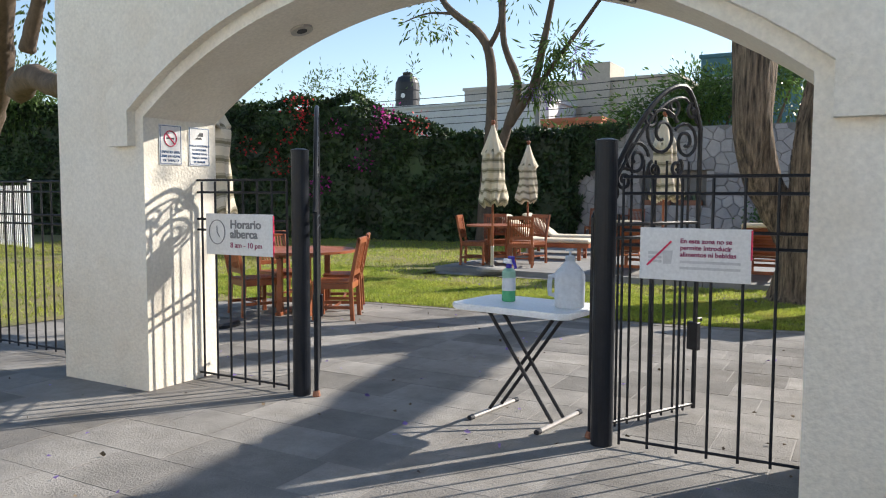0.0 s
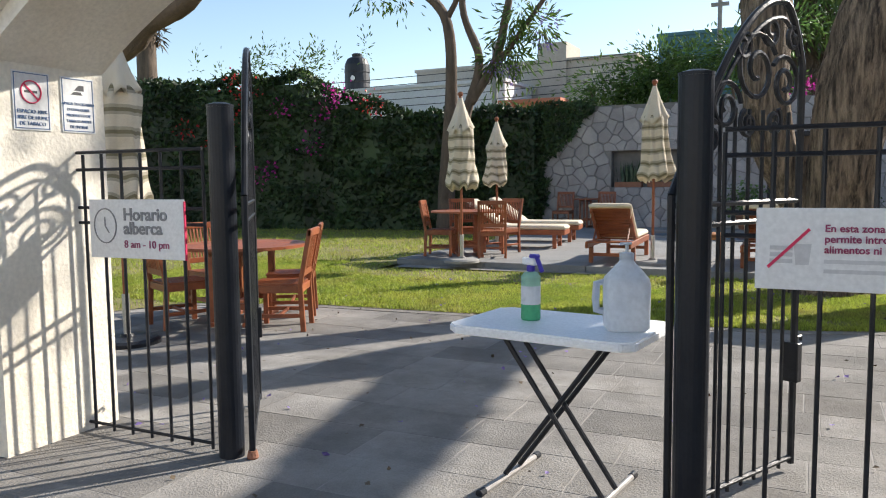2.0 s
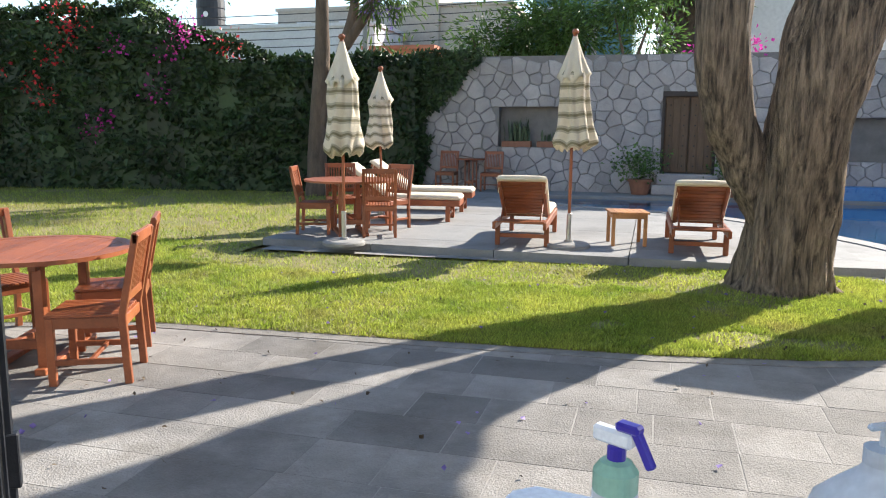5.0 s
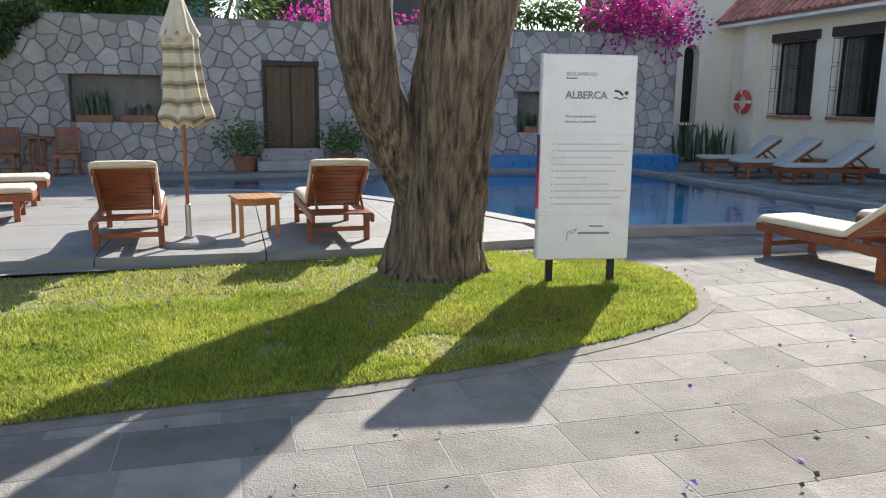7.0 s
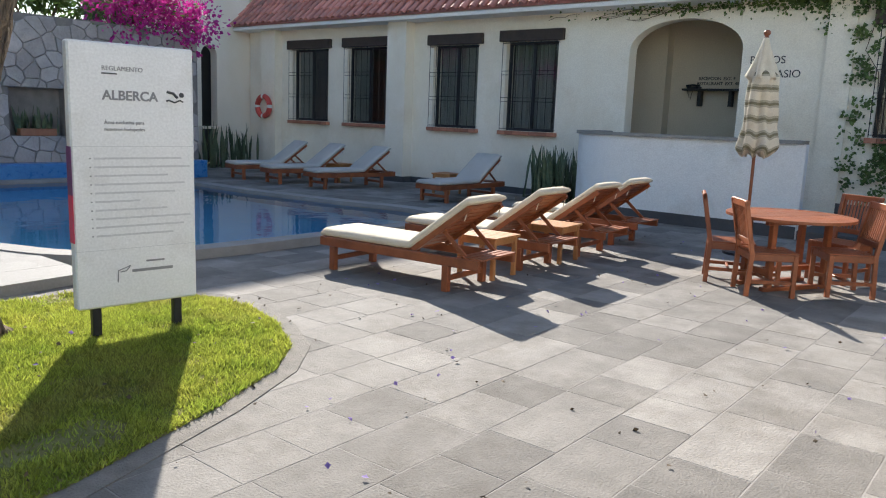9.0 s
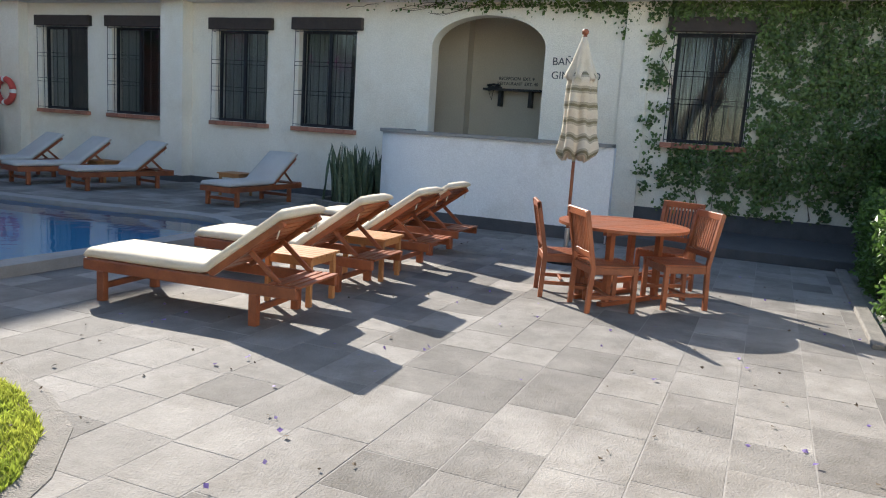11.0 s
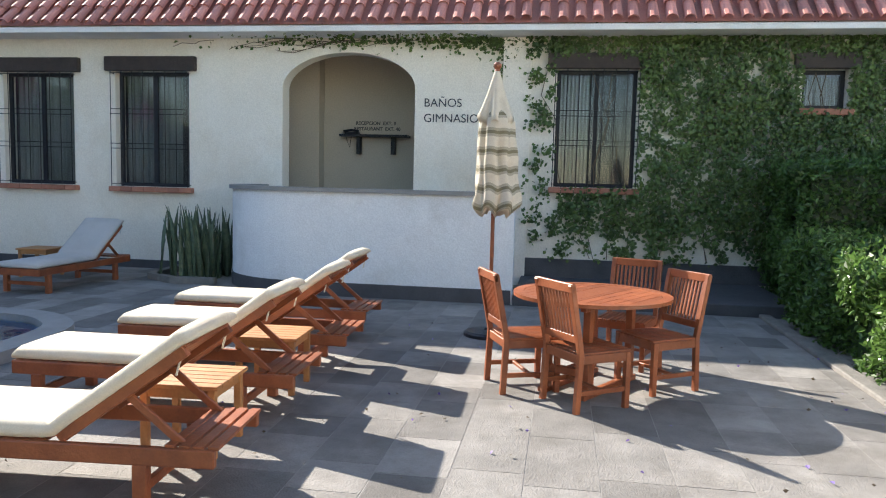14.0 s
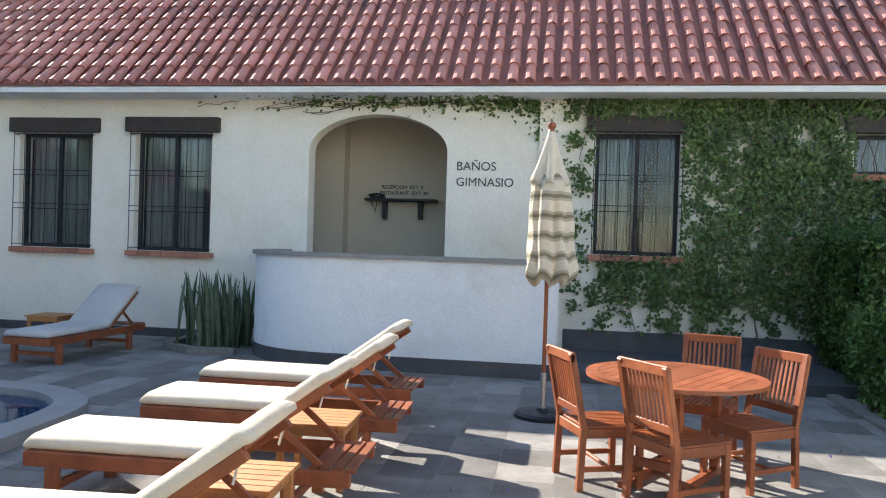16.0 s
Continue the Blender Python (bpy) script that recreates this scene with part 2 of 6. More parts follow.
BLDG_ORANGE = mat("far_orange_wall", (0.50, 0.16, 0.09), (0.58, 0.22, 0.13), 0.3, 0.9, 0.1, 8, world_space=True)
TANK = mat("black_tank", (0.012, 0.013, 0.016), (0.025, 0.026, 0.03), 3, 0.5, 0.05, 40)
WIRE = mat("cable", (0.03, 0.03, 0.035), (0.05, 0.05, 0.055), 3, 0.7, 0, 40)


def glass_mat(name, color, rough, alpha_trans, ior=1.45):
    m = bpy.data.materials.new(name)
    m.use_nodes = True
    b = m.node_tree.nodes["Principled BSDF"]
    b.inputs["Base Color"].default_value = (*color, 1)
    b.inputs["Roughness"].default_value = rough
    b.inputs["Transmission Weight"].default_value = alpha_trans
    b.inputs["IOR"].default_value = ior
    return m


GLASS = glass_mat("window_glass", (0.85, 0.9, 0.9), 0.02, 1.0)
JUG = mat("jug_plastic", (0.66, 0.70, 0.76), (0.74, 0.78, 0.82), 6, 0.35, 0.05, 50, trans=0.45)
GREENGEL = mat("green_gel", (0.10, 0.52, 0.26), (0.16, 0.60, 0.32), 5, 0.2, 0, 50, trans=0.4)
PALEGEL = mat("pale_bottle", (0.40, 0.66, 0.52), (0.48, 0.72, 0.58), 5, 0.2, 0, 50, trans=0.4)
SPRAY_BLUE = mat("spray_blue", (0.03, 0.02, 0.30), (0.05, 0.03, 0.38), 5, 0.35, 0, 50)
WATER = glass_mat("pool_water", (0.55, 0.82, 0.95), 0.015, 1.0, 1.33)
wt = WATER.node_tree
wnoise = wt.nodes.new("ShaderNodeTexNoise")
wnoise.inputs["Scale"].default_value = 3.5
wbump = wt.nodes.new("ShaderNodeBump")
wbump.inputs["Strength"].default_value = 0.10
wbump.inputs["Distance"].default_value = 0.03
wpos = wt.nodes.new("ShaderNodeNewGeometry")
wt.links.new(wpos.outputs["Position"], wnoise.inputs["Vector"])
wt.links.new(wnoise.outputs["Fac"], wbump.inputs["Height"])
wt.links.new(wbump.outputs[0], wt.nodes["Principled BSDF"].inputs["Normal"])


def striped():
    """Cream canvas with woven green-grey bands that run round the folded umbrella."""
    m = CANVAS.copy()
    m.name = "striped_canvas"
    nt = m.node_tree
    n, l = nt.nodes, nt.links
    hue = next(x for x in n if x.type == 'HUE_SAT')
    src = hue.inputs["Color"].links[0].from_socket
    uv = n.new("ShaderNodeUVMap")
    sep = n.new("ShaderNodeSeparateXYZ")
    l.new(uv.outputs[0], sep.inputs[0])
    ramp = n.new("ShaderNodeValToRGB")
    ramp.color_ramp.interpolation = 'CONSTANT'
    ramp.color_ramp.elements[0].position = 0.0
    ramp.color_ramp.elements[0].color = (0, 0, 0, 1)
    ramp.color_ramp.elements[1].position = 0.40
    ramp.color_ramp.elements[1].color = (0.55, 0.55, 0.55, 1)
    for p, v in ((0.55, 1.0), (0.72, 0.55), (0.86, 0.0)):
        e = ramp.color_ramp.elements.new(p)
        e.color = (v, v, v, 1)
    mul = n.new("ShaderNodeMath")
    mul.operation = 'MULTIPLY'
    mul.inputs[1].default_value = 6.0
    l.new(sep.outputs[1], mul.inputs[0])
    fr = n.new("ShaderNodeMath")
    fr.operation = 'FRACT'
    l.new(mul.outputs[0], fr.inputs[0])
    l.new(fr.outputs[0], ramp.inputs[0])
    mx = n.new("ShaderNodeMix")
    mx.data_type = 'RGBA'
    mx.inputs["B"].default_value = (0.24, 0.21, 0.13, 1)
    l.new(src, mx.inputs["A"])
    l.new(ramp.outputs[0], mx.inputs["Factor"])
    l.new(mx.outputs["Result"], hue.inputs["Color"])
    return m


STRIPE = striped()


# ---- building helpers ----
def finish(name, bm, material, smooth=False):
    me = bpy.data.meshes.new(name)
    bm.normal_update()
    bm.to_mesh(me)
    bm.free()
    me.materials.append(material)
    if smooth:
        for p in me.polygons:
            p.use_smooth = True
    return me


def part(name, bm, material, parent, label="", smooth=False):
    ob = new(name, finish(name, bm, material, smooth))
    ob.parent = parent
    if label:
        ob["label"] = label
    return ob


def thing(name, label, category, group="", m=None, kind=""):
    ob = tagged(new(name), label, category, group, kind)
    ob.empty_display_size = 0.1
    if m is not None:
        ob.matrix_basis = m
    return ob


def solid(name, bm, material, label="", category="", group="", kind="", smooth=False):
    return tagged(new(name, finish(name, bm, material, smooth)), label, category, group, kind)


def pieces(name, verts, faces, material, parent=None, kind="", label="", category=""):
    me = bpy.data.meshes.new(name)
    me.from_pydata(verts, [], faces)
    me.materials.append(material)
    ob = new(name, me)
    ob.parent = parent
    return tagged(ob, label, category, "", kind)


def box(bm, x0, y0, z0, x1, y1, z1, bevel=0.0, m=None):
    r = bmesh.ops.create_cube(bm, size=1)
    vs = r["verts"]
    for v in vs:
        v.co = Vector(((x0 + x1) / 2 + v.co.x * (x1 - x0), (y0 + y1) / 2 + v.co.y * (y1 - y0), (z0 + z1) / 2 + v.co.z * (z1 - z0)))
    if m is not None:
        bmesh.ops.transform(bm, matrix=m, verts=vs)
    if bevel:
        es = list({e for v in vs for e in v.link_edges})
        bmesh.ops.bevel(bm, geom=es, offset=bevel, segments=1, affect='EDGES')
    return bm


def boxbm(*a, **k):
    return box(bmesh.new(), *a, **k)


def beam(bm, p0, p1, w, h, up=(0, 0, 1), bevel=0.004):
    """A square bar from p0 to p1, w across and h high."""
    p0, p1, up = Vector(p0), Vector(p1), Vector(up)
    d = (p1 - p0)
    ln = d.length
    d.normalize()
    s = d.cross(up).normalized()
    u = s.cross(d)
    m = Matrix((( *s, 0), (*d, 0), (*u, 0), (0, 0, 0, 1))).transposed()
    m.translation = p0
    return box(bm, -w / 2, 0, -h / 2, w / 2, ln, h / 2, bevel, m)


def tube(bm, pts, radii, n=8, caps=True):
    """A round or tapering tube through the points."""
    pts = [Vector(p) for p in pts]
    if not hasattr(radii, "__len__"):
        radii = [radii] * len(pts)
    rings = []
    ref = None
    for i, p in enumerate(pts):
        d = (pts[min(i + 1, len(pts) - 1)] - pts[max(i - 1, 0)]).normalized()
        if ref is None:
            ref = d.orthogonal().normalized()
        ref = (ref - d * ref.dot(d)).normalized()
        side = d.cross(ref)
        rings.append([bm.verts.new(p + (ref * math.cos(a) + side * math.sin(a)) * radii[i]) for a in [2 * math.pi * k / n for k in range(n)]])
    for a, b in zip(rings, rings[1:]):
        for k in range(n):
            bm.faces.new((a[k], a[(k + 1) % n], b[(k + 1) % n], b[k]))
    if caps:
        bm.faces.new(rings[0][::-1])
        bm.faces.new(rings[-1])
    return bm


def lathe(bm, profile, n=20, centre=(0, 0)):
    """Turn (radius, height) pairs round the upright axis."""
    rings = [[bm.verts.new((centre[0] + r * math.cos(2 * math.pi * k / n), centre[1] + r * math.sin(2 * math.pi * k / n), z)) for k in range(n)] for r, z in profile]
    for a, b in zip(rings, rings[1:]):
        for k in range(n):
            bm.faces.new((a[k], a[(k + 1) % n], b[(k + 1) % n], b[k]))
    bm.faces.new(rings[0][::-1])
    bm.faces.new(rings[-1])
    return bm


def prism(bm, outline, z0, z1):
    """Extrude a plan outline between two heights."""
    lo = [bm.verts.new((x, y, z0)) for x, y in outline]
    hi = [bm.verts.new((x, y, z1)) for x, y in outline]
    n = len(lo)
    bm.faces.new(lo[::-1])
    bm.faces.new(hi)
    for i in range(n):
        bm.faces.new((lo[i], lo[(i + 1) % n], hi[(i + 1) % n], hi[i]))
    return bm


def smooth_loop(pts, sub=6):
    out, n = [], len(pts)
    for i in range(n):
        a, b, c, d = (Vector(pts[(i + k - 1) % n]) for k in range(4))
        for s in range(sub):
            t = s / sub
            out.append(0.5 * ((2 * b) + (c - a) * t + (2 * a - 5 * b + 4 * c - d) * t * t + (3 * b - a - 3 * c + d) * t ** 3))
    return [(v.x, v.y) for v in out]


def offset_loop(pts, d):
    out, n = [], len(pts)
    for i in range(n):
        a, b = Vector(pts[i - 1]), Vector(pts[(i + 1) % n])
        t = (b - a).normalized()
        out.append((pts[i][0] + t.y * d, pts[i][1] - t.x * d))
    return out


def inside(x, y, poly):
    r, j = False, len(poly) - 1
    for i in range(len(poly)):
        xi, yi = poly[i]
        xj, yj = poly[j]
        if (yi > y) != (yj > y) and x < (xj - xi) * (y - yi) / (yj - yi) + xi:
            r = not r
        j = i
    return r


def sheet(bm, outer, holes, z):
    """A flat sheet with holes."""
    edges = []
    for loop in [outer] + holes:
        vs = [bm.verts.new((x, y, z)) for x, y in loop]
        edges += [bm.edges.new((vs[i], vs[(i + 1) % len(vs)])) for i in range(len(vs))]
    bmesh.ops.triangle_fill(bm, use_beauty=True, edges=edges)
    for f in bm.faces:
        f.normal_update()
        if f.normal.z < 0:
            f.normal_flip()
    return bm


def ribbon(bm, loop_a, loop_b, z0, z1, closed=True):
    """A raised band between two outlines of equal count."""
    n = len(loop_a)
    q = [[bm.verts.new((*p, z)) for p in lp] for lp, z in ((loop_a, z0), (loop_a, z1), (loop_b, z1), (loop_b, z0))]
    for i in range(n if closed else n - 1):
        j = (i + 1) % n
        for k in range(3):
            bm.faces.new((q[k][i], q[k][j], q[k + 1][j], q[k + 1][i]))
    return bm


def leaves(points, size, flat=None, seed=1, droop=0.0, slim=0.55):
    """Folded four-cornered leaves at the given points; returns verts and faces."""
    rng = np.random.default_rng(seed)
    p = np.asarray(points, float)
    n = len(p)
    d = rng.normal(size=(n, 3))
    d[:, 2] -= droop
    if flat is not None:
        f = np.asarray(flat, float)
        d -= (d @ f)[:, None] * f * 0.75
    d /= np.linalg.norm(d, axis=1)[:, None]
    w = rng.normal(size=(n, 3))
    if flat is not None:
        w -= (w @ f)[:, None] * f * 0.6
    w -= (w * d).sum(1)[:, None] * d
    w /= np.linalg.norm(w, axis=1)[:, None]
    s = (size * rng.uniform(0.6, 1.35, n))[:, None]
    up = np.cross(d, w) * s * 0.12
    v = np.stack([p, p + d * s * 0.5 + w * s * slim * 0.5 + up, p + d * s, p + d * s * 0.5 - w * s * slim * 0.5 + up], 1).reshape(-1, 3)
    i = np.arange(n)[:, None] * 4
    fc = np.concatenate([i + [0, 1, 2], i + [0, 2, 3]])
    return v.tolist(), fc.tolist()


def text_mesh(body, size, align='LEFT', bold=0.0, spacing=1.0):
    cu = bpy.data.curves.new("lettering", 'FONT')
    cu.body, cu.size, cu.align_x, cu.offset, cu.space_character = body, size, align, bold, spacing
    cu.extrude = 0.002
    tmp = bpy.data.objects.new("lettering", cu)
    scene.collection.objects.link(tmp)
    bpy.context.view_layer.update()
    me = bpy.data.meshes.new_from_object(tmp.evaluated_get(bpy.context.evaluated_depsgraph_get()))
    bpy.data.objects.remove(tmp)
    return me


def letter(body, size, material, parent, m, name="lettering", align='LEFT', bold=0.0):
    me = text_mesh(body, size, align, bold)
    me.materials.clear()
    me.materials.append(material)
    ob = new(name, me)
    ob.parent = parent
    ob.matrix_basis = m
    return ob


# ---- ground, lawn, paving ----
POOL = smooth_loop([(2.3, 12.75), (4.2, 12.6), (6.4, 12.62), (7.08, 12.95), (7.32, 13.7), (7.05, 15.2), (6.8, 17.5), (6.8, 19.4), (6.4, 20.5), (3.2, 20.75), (0, 20.45), (-2.3, 20.2),
                    (-3.9, 19.9), (-4.3, 19.0), (-3.1, 17.9), (-1.1, 17.2), (-0.2, 16.4), (0.6, 15.2), (1.2, 14.1), (1.6, 13.2)], 5)
COPE = offset_loop(POOL, 0.25)
ISLAND = [(-60, 4.35), (-7.6, 4.35), (-7.5, 6.2), (-6.9, 7.6), (-5.5, 8.06), (-3.4, 8.18), (-1.6, 8.3), (-0.6, 8.47), (0.34, 8.78), (0.96, 9.06), (1.34, 9.38), (1.6, 9.85), (1.78, 10.4), (1.75, 10.9), (1.5, 11.35), (0.9, 11.8),
          (-0.73, 11.9), (-6.62, 11.36), (-6.7, 21.2), (-60, 21.2)]
DECK_PLAN = [(-6.64, 11.36), (-3.4, 11.62), (-0.73, 11.93), (0.95, 11.9), (1.3, 12.6), (1.3, 21.4), (-6.72, 21.4)]
FAR = [(-300, -300), (300, -300), (300, 300), (-300, 300)]
solid("ground", sheet(bmesh.new(), FAR, [POOL], -0.03), SOIL_GRASS, "dry turf and earth reaching to the horizon", "ground", kind="structure")
solid("paving_bed", sheet(bmesh.new(), [(-11, -6), (12.02, -6), (12.02, 24.2), (-6.5, 24.2), (-6.5, 11.7), (0.2, 12.0), (0.2, 8.5), (-11, 8.5)], [offset_loop(POOL, 0.05)], 0.0028), MORTAR, "pale mortar bed under the paving", "paving", kind="structure")
lawn = thing("lawn", "sunlit green lawn with dry patches", "lawn", kind="structure")
part("turf", sheet(bmesh.new(), ISLAND, [], 0.012), SOIL_GRASS, lawn)
edge_in = ISLAND[3:16]
edge_out = [(x + 0.13 * nx, y + 0.13 * ny) for (x, y), (nx, ny) in zip(edge_in, [(0.3, -0.9), (0.1, -1), (0, -1), (0, -1), (0.1, -1), (0.35, -0.9), (0.5, -0.85), (0.75, -0.65), (0.95, -0.3), (1, -0.1), (1, 0.2), (0.8, 0.6), (0.5, 0.85)])]
part("edging", ribbon(bmesh.new(), edge_in, edge_out, 0.0, 0.010, False), CURB, lawn, "rough cement edging strip")
deck = thing("pool_deck", "grey concrete pool deck raised one low step", "deck", kind="structure")


def clip_half(poly, a, b):
    """The part of a convex outline to the left of the line from a to b."""
    out = []
    for i in range(len(poly)):
        p, q = poly[i - 1], poly[i]
        sp = (b[0] - a[0]) * (p[1] - a[1]) - (b[1] - a[1]) * (p[0] - a[0])
        sq = (b[0] - a[0]) * (q[1] - a[1]) - (b[1] - a[1]) * (q[0] - a[0])
        if (sp >= 0) != (sq >= 0):
            t = sp / (sp - sq)
            out.append((p[0] + (q[0] - p[0]) * t, p[1] + (q[1] - p[1]) * t))
        if sq >= 0:
            out.append(q)
    return out


# deck slabs: large cast panels with joints, cut along the deck's front edge
dx = -6.7
while dx < 1.3:
    dy = 11.0
    while dy < 21.4:
        cell = [(dx + 0.006, dy + 0.006), (dx + 1.594, dy + 0.006), (dx + 1.594, dy + 1.594), (dx + 0.006, dy + 1.594)]
        for a, b in (((-6.64, 11.36), (-0.73, 11.93)), ((-0.73, 11.93), (0.95, 11.9)), ((1.3, 11), (1.3, 22)), ((-6.64, 22), (-6.64, 11))):
            cell = clip_half(cell, a, b) if cell else cell
        if len(cell) > 2:
            if any(inside(*p, POOL) for p in cell) or any(inside(*p, cell) for p in POOL):
                n = 8
                for i in range(n):
                    for j in range(n):
                        x, y = dx + 1.6 * i / n, dy + 1.6 * j / n
                        small = [(x, y), (x + 0.2, y), (x + 0.2, y + 0.2), (x, y + 0.2)]
                        if not any(inside(*p, POOL) for p in small):
                            part("deck_panel", prism(bmesh.new(), small, 0.0, 0.096), DECK, deck)
            else:
                part("deck_panel", prism(bmesh.new(), cell, 0.0, 0.096), DECK, deck)
        dy += 1.6
    dx += 1.6

# pool
pool = thing("swimming_pool", "free-form swimming pool with blue water", "pool", kind="structure")
part("pool_wall", ribbon(bmesh.new(), POOL, POOL, -1.1, 0.09), POOL_TILE, pool, "blue tiled pool wall")
part("pool_floor", sheet(bmesh.new(), POOL, [], -1.1), POOL_FLOOR, pool)
part("coping", ribbon(bmesh.new(), offset_loop(POOL, -0.03), COPE, -0.02, 0.112), COPING, pool, "rounded grey concrete coping")
part("water", sheet(bmesh.new(), offset_loop(POOL, -0.004), [], 0.045), WATER, pool, "still blue water")
for k in range(0, len(POOL)):
    p, q = Vector(POOL[k]), Vector(POOL[(k + 1) % len(POOL)])
    steps = max(1, round((q - p).length / 0.16))
    for s in range(steps):
        a, b = p.lerp(q, s / steps), p.lerp(q, (s + 0.9) / steps)
        inn = Vector(((b - a).y, -(b - a).x)).normalized() * -0.012
        bm = bmesh.new()
        prism(bm, [tuple(a), tuple(b), tuple(b + inn), tuple(a + inn)], 0.03, 0.10)
        part("tile", bm, TILE_NAVY if (k + s) % 2 else TILE_WHITE, pool)


# ---- entrance arch ----
AX0, AX1, AY0, AY1, SPRING, RISE = -4.15, 0.05, 3.57, 4.24, 1.94, 0.71


def arch_wall(name, x0, x1, y0, y1, z_top, ax0, ax1, spring, rise, axis, material, label, n=28, segment=False):
    """A wall with an arched opening; axis 'x' runs along x, 'y' along y."""
    c, a = (ax0 + ax1) / 2, (ax1 - ax0) / 2
    arc = [(c - a * math.cos(math.pi * i / n), spring + rise * math.sin(math.pi * i / n)) for i in range(n + 1)]
    if segment:
        rad = (a * a + rise * rise) / (2 * rise)
        arc = [(c - a + 2 * a * i / n, spring + rise - rad + math.sqrt(rad * rad - (a - 2 * a * i / n) ** 2)) for i in range(n + 1)]
    bm = bmesh.new()

    def v(u, w, z):
        return bm.verts.new((u, w, z) if axis == 'x' else (w, u, z))
    for w in (y0, y1):
        quads = [[(x0, 0), (ax0, 0), (ax0, spring), (x0, spring)], [(ax1, 0), (x1, 0), (x1, spring), (ax1, spring)],
                 [(x0, spring), (ax0, spring), (ax0, z_top), (x0, z_top)], [(ax1, spring), (x1, spring), (x1, z_top), (ax1, z_top)]]
        for p, q in zip(arc, arc[1:]):
            quads.append([p, q, (q[0], z_top), (p[0], z_top)])
        for qd in quads:
            bm.faces.new([v(u, w, z) for u, z in qd])
    ring = [(ax0, 0)] + arc + [(ax1, 0)]
    for p, q in zip(ring, ring[1:]):
        bm.faces.new((v(p[0], y0, p[1]), v(q[0], y0, q[1]), v(q[0], y1, q[1]), v(p[0], y1, p[1])))
    for u in (x0, x1):
        bm.faces.new((v(u, y0, 0), v(u, y1, 0), v(u, y1, z_top), v(u, y0, z_top)))
    bm.faces.new((v(x0, y0, z_top), v(x1, y0, z_top), v(x1, y1, z_top), v(x0, y1, z_top)))
    bmesh.ops.remove_doubles(bm, verts=bm.verts, dist=0.0005)
    bmesh.ops.recalc_face_normals(bm, faces=bm.faces)
    return solid(name, bm, material, label, "wall", kind="structure")


arch = arch_wall("wall_arch", -5.08, 3.2, AY0, AY1, 3.6, AX0, AX1, SPRING, RISE, 'x', PLASTER, "cream plastered entrance wall with a wide low arch", segment=True)
bm = bmesh.new()
c0, a0 = (AX0 + AX1) / 2, (AX1 - AX0) / 2
ARCH_R = (a0 * a0 + RISE * RISE) / (2 * RISE)
ARCH_Z = SPRING + RISE - ARCH_R
arc_i, arc_o = ([(c0 - h + 2 * h * i / 30, ARCH_Z + math.sqrt((ARCH_R + d) ** 2 - (h - 2 * h * i / 30) ** 2)) for i in range(31)] for h, d in ((a0 + 0.08, 0.08), (a0 + 0.29, 0.31)))
arc_i = [(arc_i[0][0], SPRING - 0.20)] + arc_i + [(arc_i[-1][0], SPRING - 0.20)]
arc_o = [(arc_o[0][0], SPRING - 0.20)] + arc_o + [(arc_o[-1][0], SPRING - 0.20)]
for i in range(len(arc_i) - 1):
    p, q, r, s = arc_i[i], arc_i[i + 1], arc_o[i + 1], arc_o[i]
    f = [bm.verts.new((u, AY0 - 0.07, z)) for u, z in (p, q, r, s)]
    b = [bm.verts.new((u, AY0 + 0.01, z)) for u, z in (p, q, r, s)]
    bm.faces.new(f)
    for k in range(4):
        bm.faces.new((f[k], b[k], b[(k + 1) % 4], f[(k + 1) % 4]))
bmesh.ops.remove_doubles(bm, verts=bm.verts, dist=0.0005)
bmesh.ops.recalc_face_normals(bm, faces=bm.faces)
part("moulding", bm, PLASTER, arch, "raised plaster moulding round the arch")
for lx in (-3.05, -0.9):
    lamp = thing("recessed_spotlight", "unlit recessed spotlight in the arch soffit", "light", "arch spotlights")
    zl = ARCH_Z + math.sqrt(ARCH_R ** 2 - (lx - c0) ** 2)
    tilt = pose(lx, 3.95, zl - 0.012, 0, -18 if lx < c0 else 18, 0)
    lamp.matrix_basis = tilt
    part("rim", lathe(bmesh.new(), [(0.035, -0.006), (0.075, -0.006), (0.075, 0.02), (0.035, 0.02)], 18), STEEL, lamp)
    part("lens", lathe(bmesh.new(), [(0.001, -0.008), (0.036, -0.008), (0.036, 0.0), (0.001, 0.0)], 16), DARKROOM, lamp, "dark lens")
# plain walls that close the place behind the camera
solid("wall_south", boxbm(-30, -8.3, 0, 14, -8, 3.4), PLASTER, "plain cream boundary wall", "wall", kind="structure")
solid("wall_garden_south", boxbm(3.2, 3.0, 0, 12, 3.3, 2.2), PLASTER, "plain cream garden wall", "wall", kind="structure")


def fence_run(name, x0, x1, y, label, top=1.5, step=0.135, rails=(1.51, 1.42, 1.22, 1.14, 0.05)):
    f = thing(name, label, "fence", "entrance fence")
    for z in rails:
        part("rail", tube(bmesh.new(), [(x0, y, z), (x1, y, z)], 0.009, 6), IRON, f)
    n = max(1, round((x1 - x0) / step))
    for i in range(n + 1):
        x = x0 + (x1 - x0) * i / n
        part("bar", tube(bmesh.new(), [(x, y, 0.02), (x, y, top)], 0.0085, 6), IRON, f)
    return f


